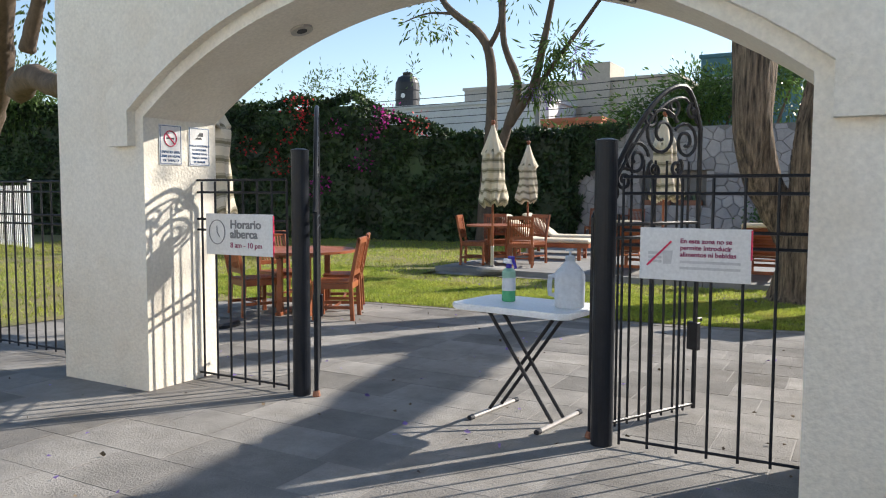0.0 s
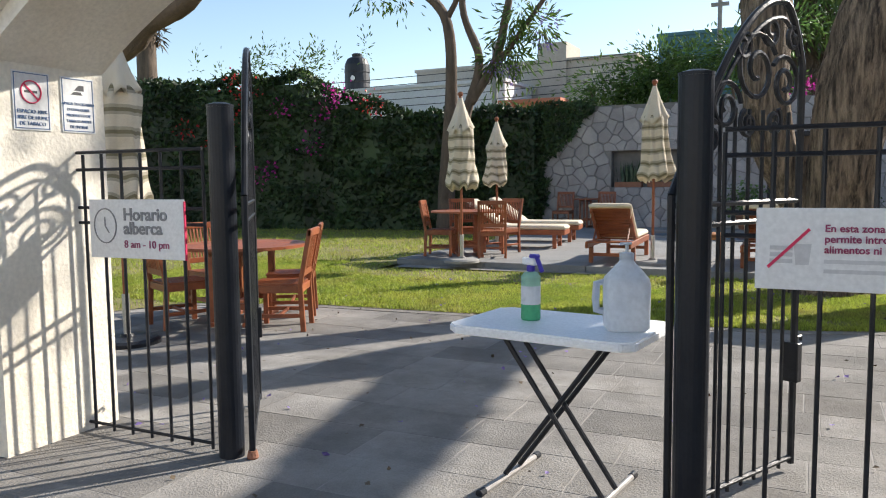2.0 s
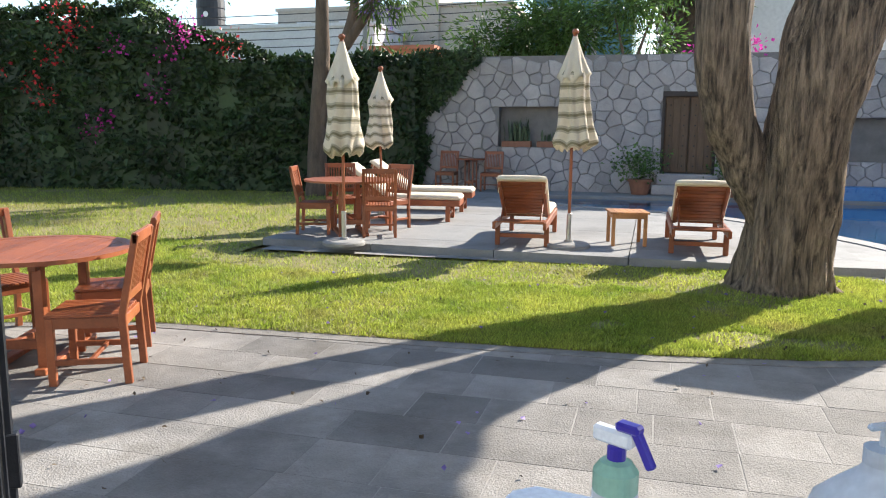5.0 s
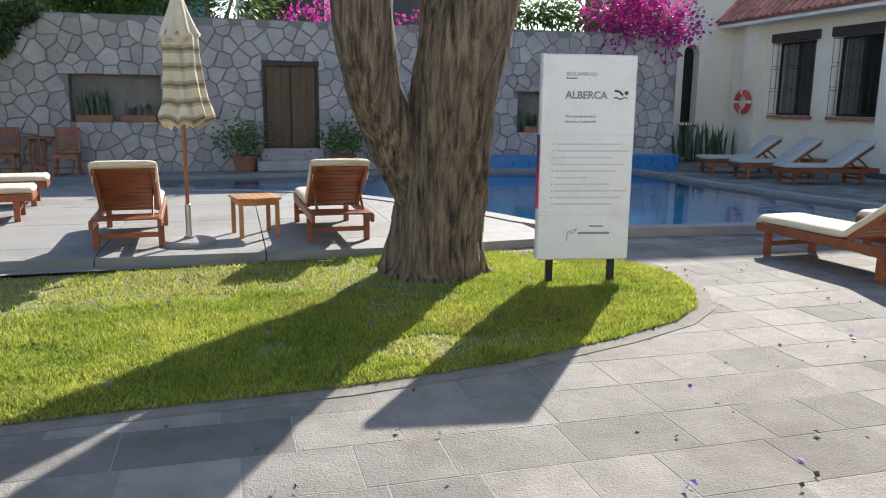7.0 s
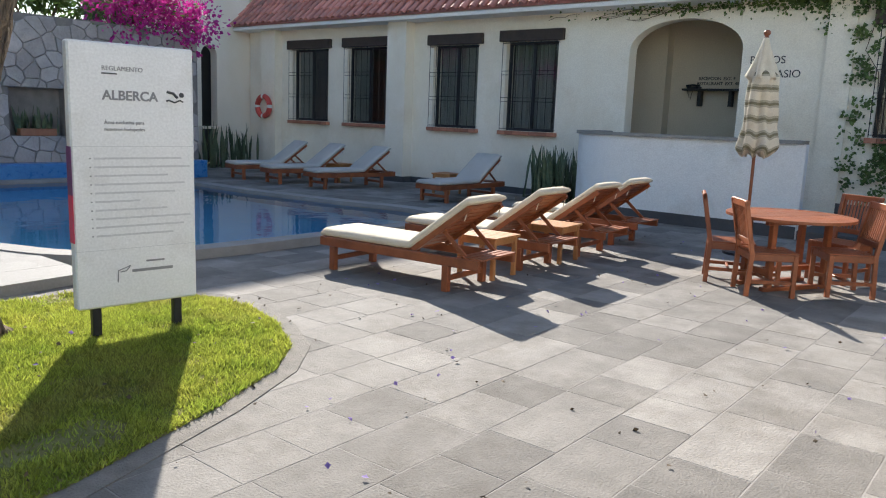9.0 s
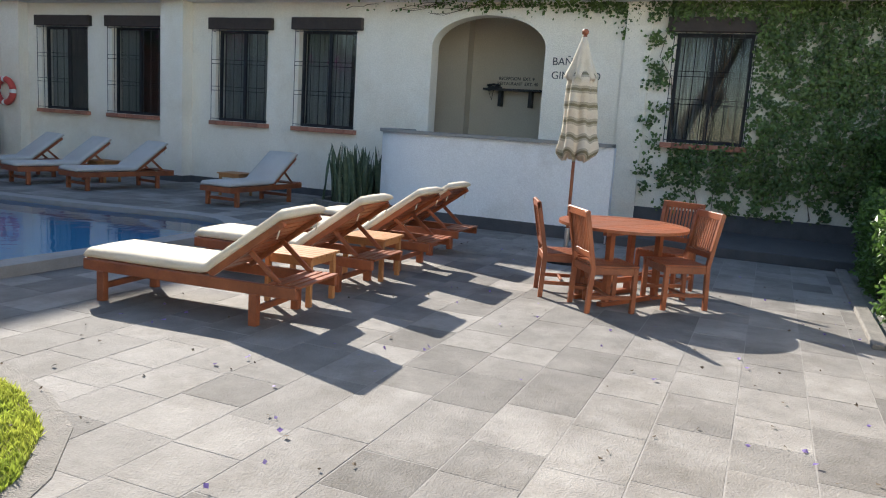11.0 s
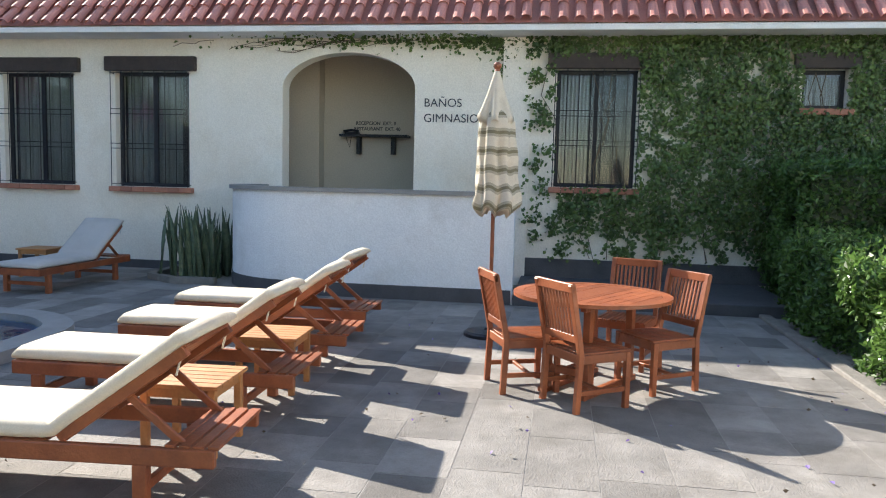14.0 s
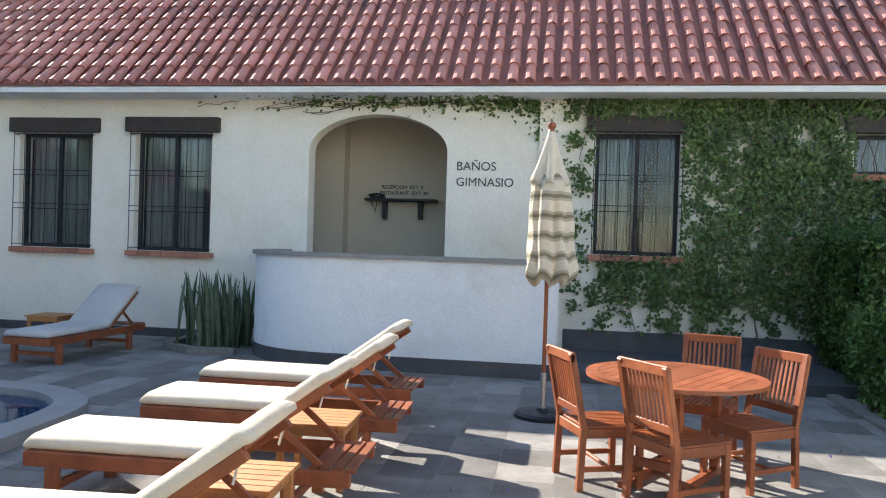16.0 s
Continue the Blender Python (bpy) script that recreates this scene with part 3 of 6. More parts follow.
fence_run("iron_fence", -4.24, -3.28, 4.05, "black wrought-iron fence panel between pillar and post")
fence_run("iron_fence", -0.9, 0.04, 4.05, "black wrought-iron fence panel between post and pillar", step=0.16)
fence_run("iron_fence", -9.6, -5.1, 4.05, "black wrought-iron fence beside the lawn")
for px in (-3.16, -1.0):
    post = thing("gate_post", "thick dark blue-grey painted steel gate post", "post", "gate posts", pose(px, 4.05, 0))
    part("shaft", lathe(bmesh.new(), [(0.062, 0.0), (0.062, 1.70), (0.056, 1.712)], 24), POSTPAINT, post, smooth=False)
    part("cap", lathe(bmesh.new(), [(0.064, 1.700), (0.064, 1.712), (0.03, 1.722)], 24), POSTPAINT, post)


def spiral(bm, cx, cz, r0, r1, a0, turns, th=0.011):
    pts = []
    n = int(18 * abs(turns))
    for i in range(n + 1):
        s = i / n
        a = a0 + turns * 2 * math.pi * s
        r = r0 + (r1 - r0) * s
        pts.append((cx + r * math.cos(a), 0, cz + r * math.sin(a)))
    return tube(bm, pts, th, 6)


def gate_leaf(hinge, angle, label):
    """A gate leaf 0.98 wide with a swept top that rises towards the free end, filled with scrolls."""
    g = thing("gate_leaf", label, "gate", "gate leaves", pose(hinge[0], hinge[1], 0, 0, 0, angle))
    W = 0.92

    def top(x):
        return 1.28 + 0.80 * math.sin(min(1, x / (W * 0.82)) * math.pi / 2) - (0.25 * ((x - W * 0.82) / (W * 0.18)) ** 2 if x > W * 0.82 else 0)
    rim = [(W * i / 24, 0, top(W * i / 24)) for i in range(25)]
    part("top_rail", tube(bmesh.new(), rim, 0.016, 8), IRON, g)
    part("top_rail", tube(bmesh.new(), [(x, 0, z - 0.07) for x, _, z in rim[2:-1]], 0.010, 6), IRON, g)
    for z in (0.07, 1.16, 1.24):
        part("rail", tube(bmesh.new(), [(0, 0, z), (W, 0, z)], 0.012, 6), IRON, g)
    for i in range(10):
        x = W * i / 9
        part("bar", tube(bmesh.new(), [(x, 0, 0.04), (x, 0, (1.62 if 0.3 < x else 1.3) if 0 < i < 9 else top(x))], 0.016 if i in (0, 9) else 0.0085, 6), IRON, g)
    for cx, cz, r, a, tn in ((0.56, 1.78, 0.16, 0.5, 1.7), (0.78, 1.74, 0.12, 2.5, -1.7), (0.34, 1.62, 0.11, 0.2, 1.6), (0.66, 1.95, 0.07, 3, 1.4),
                             (0.45, 1.87, 0.06, 1, -1.4), (0.24, 1.50, 0.07, 1, 1.5), (0.84, 1.93, 0.06, 0, 1.4), (0.14, 1.42, 0.06, 2, -1.4), (0.5, 1.56, 0.06, 2, 1.4), (0.7, 1.58, 0.06, 1, -1.4)):
        part("scroll", spiral(bmesh.new(), cx, cz, r, r * 0.2, a, tn), IRON, g)
    part("latch", boxbm(W - 0.02, -0.03, 0.42, W + 0.02, 0.05, 0.60, 0.004), IRON, g)
    part("latch_handle", tube(bmesh.new(), [(W, 0, 0.62), (W + 0.06, 0, 0.62), (W + 0.06, 0, 0.6)], 0.008, 6), IRON, g)
    part("caster", lathe(bmesh.new(), [(0.022, 0.0), (0.03, 0.012), (0.022, 0.045)], 10), TERRACOTTA, g)
    return g


gate_leaf((-1.09, 4.12), 63, "open black wrought-iron gate leaf with scrolled top")
gate_leaf((-3.04, 4.06), 127, "open black wrought-iron gate leaf with scrolled top, seen edge-on")

# ---- signs on the fence and pillar ----
sg = thing("notice_sign", "white pool hours sign fixed to the iron fence", "sign", "fence signs", pose(-4.01, 4.0, 0.965, 90, 0, 2))
part("panel", boxbm(0, 0, -0.004, 0.63, 0.30, 0.004, 0.002), SIGN_WHITE, sg)
part("edge_strip", boxbm(0.628, 0.0, -0.005, 0.634, 0.29, 0.006), SIGN_RED, sg)
letter("Horario", 0.088, SIGN_PALE, sg, pose(0.235, 0.195, 0.006), bold=0.002).data.materials[0] = SIGN_GREY
letter("alberca", 0.088, SIGN_GREY, sg, pose(0.235, 0.125, 0.006), bold=0.002)
letter("8 am - 10 pm", 0.055, SIGN_MAROON, sg, pose(0.235, 0.055, 0.006))
bm = bmesh.new()
tube(bm, [(0.11 + 0.075 * math.cos(a), 0.165 + 0.088 * math.sin(a), 0.006) for a in [i * math.pi / 16 for i in range(33)]], 0.0035, 5)
tube(bm, [(0.11, 0.21, 0.007), (0.11, 0.165, 0.007), (0.135, 0.13, 0.007)], 0.0035, 5)
part("clock_symbol", bm, SIGN_GREY, sg)
sg = thing("notice_sign", "white sign forbidding food and drink, fixed to the iron fence", "sign", "fence signs", pose(-0.79, 4.0, 0.965, 90, 0, 0))
part("panel", boxbm(0, 0, -0.004, 0.56, 0.275, 0.004, 0.002), SIGN_WHITE, sg)
part("edge_strip", boxbm(0.556, 0.12, -0.005, 0.564, 0.27, 0.006), SIGN_RED, sg)
for i, s in enumerate(("En esta zona no se", "permite introducir", "alimentos ni bebidas")):
    letter(s, 0.034, SIGN_MAROON, sg, pose(0.21, 0.197 - 0.035 * i, 0.006), bold=0.0008)
for i in range(2):
    part("text_bar", boxbm(0.21, 0.092 - 0.032 * i, 0.004, 0.51, 0.105 - 0.032 * i, 0.006), SIGN_PALE, sg)
bm = bmesh.new()
for j, z in enumerate((0.09, 0.112, 0.134)):
    box(bm, 0.045, z, 0.004, 0.115, z + 0.014, 0.006, 0.001)
prism(bm, [(0.125, 0.085), (0.165, 0.085), (0.172, 0.155), (0.118, 0.155)], 0.004, 0.006)
part("food_symbol", bm, SIGN_PALE, sg)
part("prohibition_stroke", beam(bmesh.new(), (0.04, 0.075, 0.008), (0.165, 0.205, 0.008), 0.010, 0.003, bevel=0), SIGN_RED, sg)
for k, (yy, lines) in enumerate(((3.70, ("ESPACIO 100%", "LIBRE DE HUMO", "DE TABACO")), (3.97, ("APAGA TU CIGARRO", "O CUALQUIER", "PRODUCTO DE", "TABACO ANTES", "DE ENTRAR")))):
    sg = thing("smoking_notice", "small white smoking notice with a blue border on the pillar", "sign", "smoking notices", pose(AX0 + 0.002, yy, 1.615, 90, 0, 90))
    part("panel", boxbm(0, 0, 0, 0.205, 0.29, 0.004, 0.001), SIGN_WHITE, sg)
    bm = bmesh.new()
    for a in ((0.008, 0.008, 0.197, 0.012), (0.008, 0.278, 0.197, 0.282), (0.008, 0.008, 0.012, 0.282), (0.193, 0.008, 0.197, 0.282)):
        box(bm, a[0], a[1], 0.003, a[2], a[3], 0.006)
    part("border", bm, SIGN_BLUE, sg)
    for i, s in enumerate(lines):
        letter(s, 0.026 if k == 0 else 0.021, SIGN_BLUE, sg, pose(0.102, (0.085 if k == 0 else 0.145) - 0.03 * i, 0.005), align='CENTER')
    if k == 0:
        bm = bmesh.new()
        tube(bm, [(0.10 + 0.055 * math.cos(a), 0.19 + 0.055 * math.sin(a), 0.006) for a in [i * math.pi / 12 for i in range(25)]], 0.004, 5)
        beam(bm, (0.062, 0.228, 0.006), (0.138, 0.152, 0.006), 0.008, 0.003, bevel=0)
        part("prohibition_ring", bm, SIGN_RED, sg)
        part("cigarette_symbol", boxbm(0.065, 0.185, 0.004, 0.135, 0.197, 0.0055), SIGN_DARK, sg)
    else:
        bm = bmesh.new()
        prism(bm, [(0.06, 0.20), (0.13, 0.20), (0.12, 0.215), (0.08, 0.215)], 0.004, 0.006)
        prism(bm, [(0.08, 0.222), (0.14, 0.222), (0.14, 0.25), (0.11, 0.25)], 0.004, 0.006)
        part("ashtray_symbol", bm, SIGN_DARK, sg)


# ---- folding table with bottles ----
ft = thing("folding_table", "white plastic folding table on crossed grey legs", "table", "", pose(-1.58, 4.33, 0, 0, 0, -8))
bm = prism(bmesh.new(), [(-0.42, -0.22), (-0.37, -0.27), (0.37, -0.27), (0.42, -0.22), (0.42, 0.22), (0.37, 0.27), (-0.37, 0.27), (-0.42, 0.22)], 0.692, 0.73)
bmesh.ops.bevel(bm, geom=bm.edges[:], offset=0.008, segments=2, affect='EDGES')
part("tabletop", bm, WHITE_PLASTIC, ft)
for s in (-1, 1):
    for y in (-0.07, 0.07):
        part("leg", tube(bmesh.new(), [(-0.24 * s, y + 0.02 * s, 0.03), (0.24 * s, y + 0.02 * s, 0.69)], 0.012, 8), IRON, ft)
    part("foot_bar", tube(bmesh.new(), [(-0.24 * s, -0.25, 0.016), (-0.24 * s, 0.25, 0.016)], 0.015, 10), GREYTUBE, ft)
    for y in (-0.26, 0.26):
        part("foot_cap", tube(bmesh.new(), [(-0.24 * s, y - 0.02, 0.017), (-0.24 * s, y + 0.02, 0.017)], 0.0175, 10), IRON, ft)
sp = thing("spray_bottle", "green gel spray bottle with a blue and white trigger", "bottle", "", pose(-1.72, 4.36, 0.731, 0, 0, -30))
part("lower_body", lathe(bmesh.new(), [(0.040, 0.0), (0.043, 0.006), (0.043, 0.075)], 20), GREENGEL, sp, "dark green gel")
part("upper_body", lathe(bmesh.new(), [(0.043, 0.0755), (0.043, 0.19), (0.030, 0.208), (0.016, 0.213)], 20), PALEGEL, sp)
part("label", lathe(bmesh.new(), [(0.0436, 0.07), (0.0436, 0.15), (0.0432, 0.151)], 20), TILE_WHITE, sp, "pale printed label")
part("collar", lathe(bmesh.new(), [(0.018, 0.213), (0.018, 0.236), (0.013, 0.24)], 14), SPRAY_BLUE, sp)
part("nozzle_head", boxbm(-0.05, -0.013, 0.24, 0.035, 0.013, 0.272, 0.006), WHITE_PLASTIC, sp)
part("trigger", beam(bmesh.new(), (0.035, 0, 0.285), (0.075, 0, 0.215), 0.016, 0.02), SPRAY_BLUE, sp)
part("head_cap", boxbm(0.0, -0.014, 0.272, 0.05, 0.014, 0.29, 0.005), SPRAY_BLUE, sp)
jg = thing("plastic_jug", "translucent white plastic gallon jug", "jug", "", pose(-1.29, 4.30, 0.731, 0, 0, 20))
bm = bmesh.new()
rings = []
for z, h, k in ((0.0, 0.078, 0.55), (0.012, 0.09, 0.5), (0.10, 0.091, 0.5), (0.185, 0.092, 0.5), (0.21, 0.088, 0.6), (0.245, 0.060, 0.8), (0.272, 0.034, 1.0), (0.285, 0.026, 1.0), (0.30, 0.026, 1.0)):
    ring = []
    for q in range(32):
        a = 2 * math.pi * q / 32
        c_, s_ = math.cos(a), math.sin(a)
        ring.append(bm.verts.new((h * math.copysign(abs(c_) ** k, c_), h * math.copysign(abs(s_) ** k, s_), z)))
    rings.append(ring)
for a, b in zip(rings, rings[1:]):
    for q in range(32):
        bm.faces.new((a[q], a[(q + 1) % 32], b[(q + 1) % 32], b[q]))
bm.faces.new(rings[0][::-1])
bm.faces.new(rings[-1])
part("body", bm, JUG, jg, "square-shouldered translucent body", smooth=True)
part("handle", tube(bmesh.new(), [(-0.085, 0.02, 0.19), (-0.118, 0.02, 0.185), (-0.122, 0.02, 0.12), (-0.118, 0.02, 0.075), (-0.088, 0.02, 0.07)], 0.016, 8), JUG, jg)
part("cap", lathe(bmesh.new(), [(0.03, 0.285), (0.03, 0.312), (0.012, 0.316)], 16), JUG, jg)
part("pump_stem", lathe(bmesh.new(), [(0.007, 0.314), (0.007, 0.345)], 10), JUG, jg)
part("pump_spout", beam(bmesh.new(), (-0.03, 0, 0.348), (0.02, 0, 0.352), 0.014, 0.012), JUG, jg)


# ---- teak furniture ----
def make_chair():
    c = thing("garden_chair", "slatted reddish teak garden chair", "chair", "teak chairs")
    for x in (-0.21, 0.21):
        part("front_leg", boxbm(x - 0.02, 0.19, 0, x + 0.02, 0.235, 0.42, 0.004), TEAK, c)
        bm = beam(bmesh.new(), (x, -0.22, 0), (x, -0.20, 0.43), 0.04, 0.045)
        beam(bm, (x, -0.20, 0.42), (x, -0.30, 0.92), 0.04, 0.042)
        part("back_leg", bm, TEAK, c)
        part("side_rail", boxbm(x - 0.014, -0.20, 0.355, x + 0.014, 0.20, 0.42, 0.003), TEAK, c)
        part("stretcher", boxbm(x - 0.012, -0.21, 0.13, x + 0.012, 0.20, 0.165, 0.003), TEAK, c)
    part("front_rail", boxbm(-0.2, 0.20, 0.355, 0.2, 0.228, 0.42, 0.003), TEAK, c)
    part("back_rail", boxbm(-0.2, -0.215, 0.355, 0.2, -0.19, 0.42, 0.003), TEAK, c)
    part("cross_stretcher", boxbm(-0.2, -0.012, 0.135, 0.2, 0.012, 0.16, 0.003), TEAK, c)
    for i in range(11):
        x = -0.205 + 0.041 * i
        part("seat_slat", boxbm(x - 0.016, -0.20, 0.421, x + 0.016, 0.245, 0.437, 0.003), TEAK, c)
    part("top_rail", beam(bmesh.new(), (-0.23, -0.297, 0.895), (0.23, -0.297, 0.895), 0.03, 0.065), TEAK, c)
    part("lower_back_rail", beam(bmesh.new(), (-0.2, -0.222, 0.53), (0.2, -0.222, 0.53), 0.026, 0.055), TEAK, c)
    for i in range(10):
        x = -0.171 + 0.038 * i
        part("back_slat", beam(bmesh.new(), (x, -0.225, 0.54), (x, -0.295, 0.88), 0.02, 0.012, up=(0, 1, 0.2), bevel=0.002), TEAK, c)
    return c


def make_table(r=0.62):
    t = thing("round_table", "round slatted teak garden table", "table", "teak tables")
    n, w = 15, 2 * r / 15
    for i in range(n):
        x0 = -r + w * i
        if abs(x0 + w / 2) < w:
            continue
        out = []
        for x in (x0 + 0.003, x0 + w - 0.003):
            out.append((x, max(0.02, math.sqrt(max(0, (r - 0.075) ** 2 - x * x)))))
        (xa, ya), (xb, yb) = out
        part("top_slat", prism(bmesh.new(), [(xa, -ya), (xb, -yb), (xb, yb), (xa, ya)], 0.722, 0.748), TEAK, t)
    part("centre_board", boxbm(-w, -r + 0.04, 0.722, w, r - 0.04, 0.749, 0.002), TEAK, t)
    for q in range(8):
        a = [q * math.pi / 4 + math.pi / 4 * i / 8 + 0.004 for i in range(9)]
        part("rim_segment", prism(bmesh.new(), [(r * math.cos(b), r * math.sin(b)) for b in a] + [((r - 0.08) * math.cos(b), (r - 0.08) * math.sin(b)) for b in a[::-1]], 0.722, 0.75), TEAK, t)
    for x in (-0.17, 0.17):
        for y in (-0.36, 0.36):
            part("leg", boxbm(x - 0.03, y - 0.03, 0.03, x + 0.03, y + 0.03, 0.70, 0.004), TEAK, t)
        part("apron", boxbm(x - 0.025, -0.45, 0.67, x + 0.025, 0.45, 0.72, 0.004), TEAK, t)
        part("foot", boxbm(x - 0.035, -0.44, 0.0, x + 0.035, 0.44, 0.045, 0.006), TEAK, t)
    for y in (-0.36, 0.36):
        part("cross_rail", boxbm(-0.17, y - 0.02, 0.16, 0.17, y + 0.02, 0.22, 0.004), TEAK, t)
    part("stretcher", boxbm(-0.025, -0.36, 0.165, 0.025, 0.36, 0.215, 0.004), TEAK, t)
    return t


def cushion(bm, x0, x1, pts, th):
    """A soft padded slab that follows the (y, z) line."""
    rows = []
    n = len(pts)
    for i, (y, z) in enumerate(pts):
        a, b = pts[max(i - 1, 0)], pts[min(i + 1, n - 1)]
        d = Vector((b[0] - a[0], b[1] - a[1])).normalized()
        nrm = Vector((-d.y, d.x))
        if nrm.y < 0:
            nrm = -nrm
        e = th * (0.55 if i in (0, n - 1) else 1)
        prof = [(x0 + 0.012, 0), (x0, 0.4 * e), (x0 + 0.02, 0.85 * e), (x0 + 0.07, e), ((x0 + x1) / 2, e * 1.06), (x1 - 0.07, e), (x1 - 0.02, 0.85 * e), (x1, 0.4 * e), (x1 - 0.012, 0)]
        rows.append([bm.verts.new((x, y + nrm.x * h, z + nrm.y * h)) for x, h in prof])
    for a, b in zip(rows, rows[1:]):
        for k in range(len(a)):
            bm.faces.new((a[k], a[(k + 1) % len(a)], b[(k + 1) % len(b)], b[k]))
    bm.faces.new(rows[0])
    bm.faces.new(rows[-1])
    bmesh.ops.recalc_face_normals(bm, faces=bm.faces)
    return bm


def make_lounger(label, canvas, wood, raised=True, half=0.31):
    """A lounger along y: its foot at +y, the raised back towards -y."""
    g = thing("sun_lounger", label, "lounger", "sun loungers")
    for x in (-half, half):
        part("side_rail", boxbm(x - 0.02, -0.98, 0.245, x + 0.02, 0.98, 0.335, 0.006), wood, g)
        for y in (-0.62, 0.80):
            part("leg", boxbm(x - 0.03, y - 0.035, 0, x + 0.03, y + 0.035, 0.25, 0.005), wood, g)
    for y in (-0.62, 0.80):
        part("leg_stretcher", boxbm(-half, y - 0.015, 0.10, half, y + 0.015, 0.15, 0.003), wood, g)
    part("end_rail", boxbm(-half, 0.955, 0.245, half, 0.985, 0.335, 0.004), wood, g)
    for i in range(14):
        y = -0.10 + i * 0.076
        part("seat_slat", boxbm(-half, y - 0.028, 0.318, half, y + 0.028, 0.336, 0.002), wood, g)
    for i in range(4):
        y = -0.97 + i * 0.07
        part("rear_slat", boxbm(-half, y - 0.026, 0.33, half, y + 0.026, 0.348, 0.002), wood, g)
    py, pz, ang, L = -0.20, 0.34, radians(36 if raised else 4), 0.78
    cy, cz = math.cos(ang), math.sin(ang)
    back = [(py - cy * L * s, pz + cz * L * s) for s in (0, 1)]
    for x in (-half + 0.035, half - 0.035):
        part("back_rail", beam(bmesh.new(), (x, *back[0]), (x, *back[1]), 0.04, 0.055), wood, g)
        if raised:
            mid = (py - cy * L * 0.5, pz + cz * L * 0.5)
            part("back_prop", beam(bmesh.new(), (x - 0.03 * (1 if x > 0 else -1), *mid), (x - 0.03 * (1 if x > 0 else -1), -0.80, 0.33), 0.022, 0.04), wood, g)
    if raised:
        part("prop_bar", boxbm(-half + 0.05, -0.82, 0.318, half - 0.05, -0.78, 0.345, 0.003), wood, g)
    for i in range(10):
        s = (i + 0.5) / 10 * L
        part("back_slat", beam(bmesh.new(), (-half + 0.03, py - cy * s, pz + 0.022 + cz * s), (half - 0.03, py - cy * s, pz + 0.022 + cz * s), 0.066, 0.016, up=(0, cz, cy), bevel=0.002), wood, g)
    off = 0.035
    line = [(0.99, 0.345), (0.96, 0.345), (0.6, 0.345), (0.25, 0.345), (0.0, 0.345), (-0.13, 0.348), (-0.19, 0.36)]
    line += [(py - cy * s - 0, pz + off + cz * s) for s in (0.08, 0.25, 0.45, 0.64, 0.78)]
    if raised:
        line += [(py - cy * 0.82, pz + off + cz * 0.82 - 0.01)]
    part("mattress", cushion(bmesh.new(), -half - 0.005, half + 0.005, line, 0.075), canvas, g, "", True)
    if raised:
        for x in (-half + 0.02, half - 0.02):
            part("tie", tube(bmesh.new(), [(x, back[1][0] + 0.05, back[1][1] + 0.03), (x + 0.01, back[1][0] + 0.03, back[1][1] - 0.05), (x, back[1][0] + 0.045, back[1][1] - 0.12)], 0.006, 5), canvas, g)
    return g


def make_stool(wood):
    s = thing("side_table", "small square teak side table", "side table", "teak side tables")
    for x in (-0.2, 0.2):
        for y in (-0.2, 0.2):
            part("leg", boxbm(x - 0.022, y - 0.022, 0, x + 0.022, y + 0.022, 0.41, 0.004), wood, s)
        part("apron", boxbm(x - 0.012, -0.18, 0.35, x + 0.012, 0.18, 0.41, 0.003), wood, s)
        part("apron", boxbm(-0.18, x - 0.012, 0.35, 0.18, x + 0.012, 0.41, 0.003), wood, s)
    for i in range(6):
        x = -0.205 + 0.082 * i
        part("top_slat", boxbm(x - 0.038, -0.245, 0.411, x + 0.038, 0.245, 0.435, 0.003), wood, s)
    return s


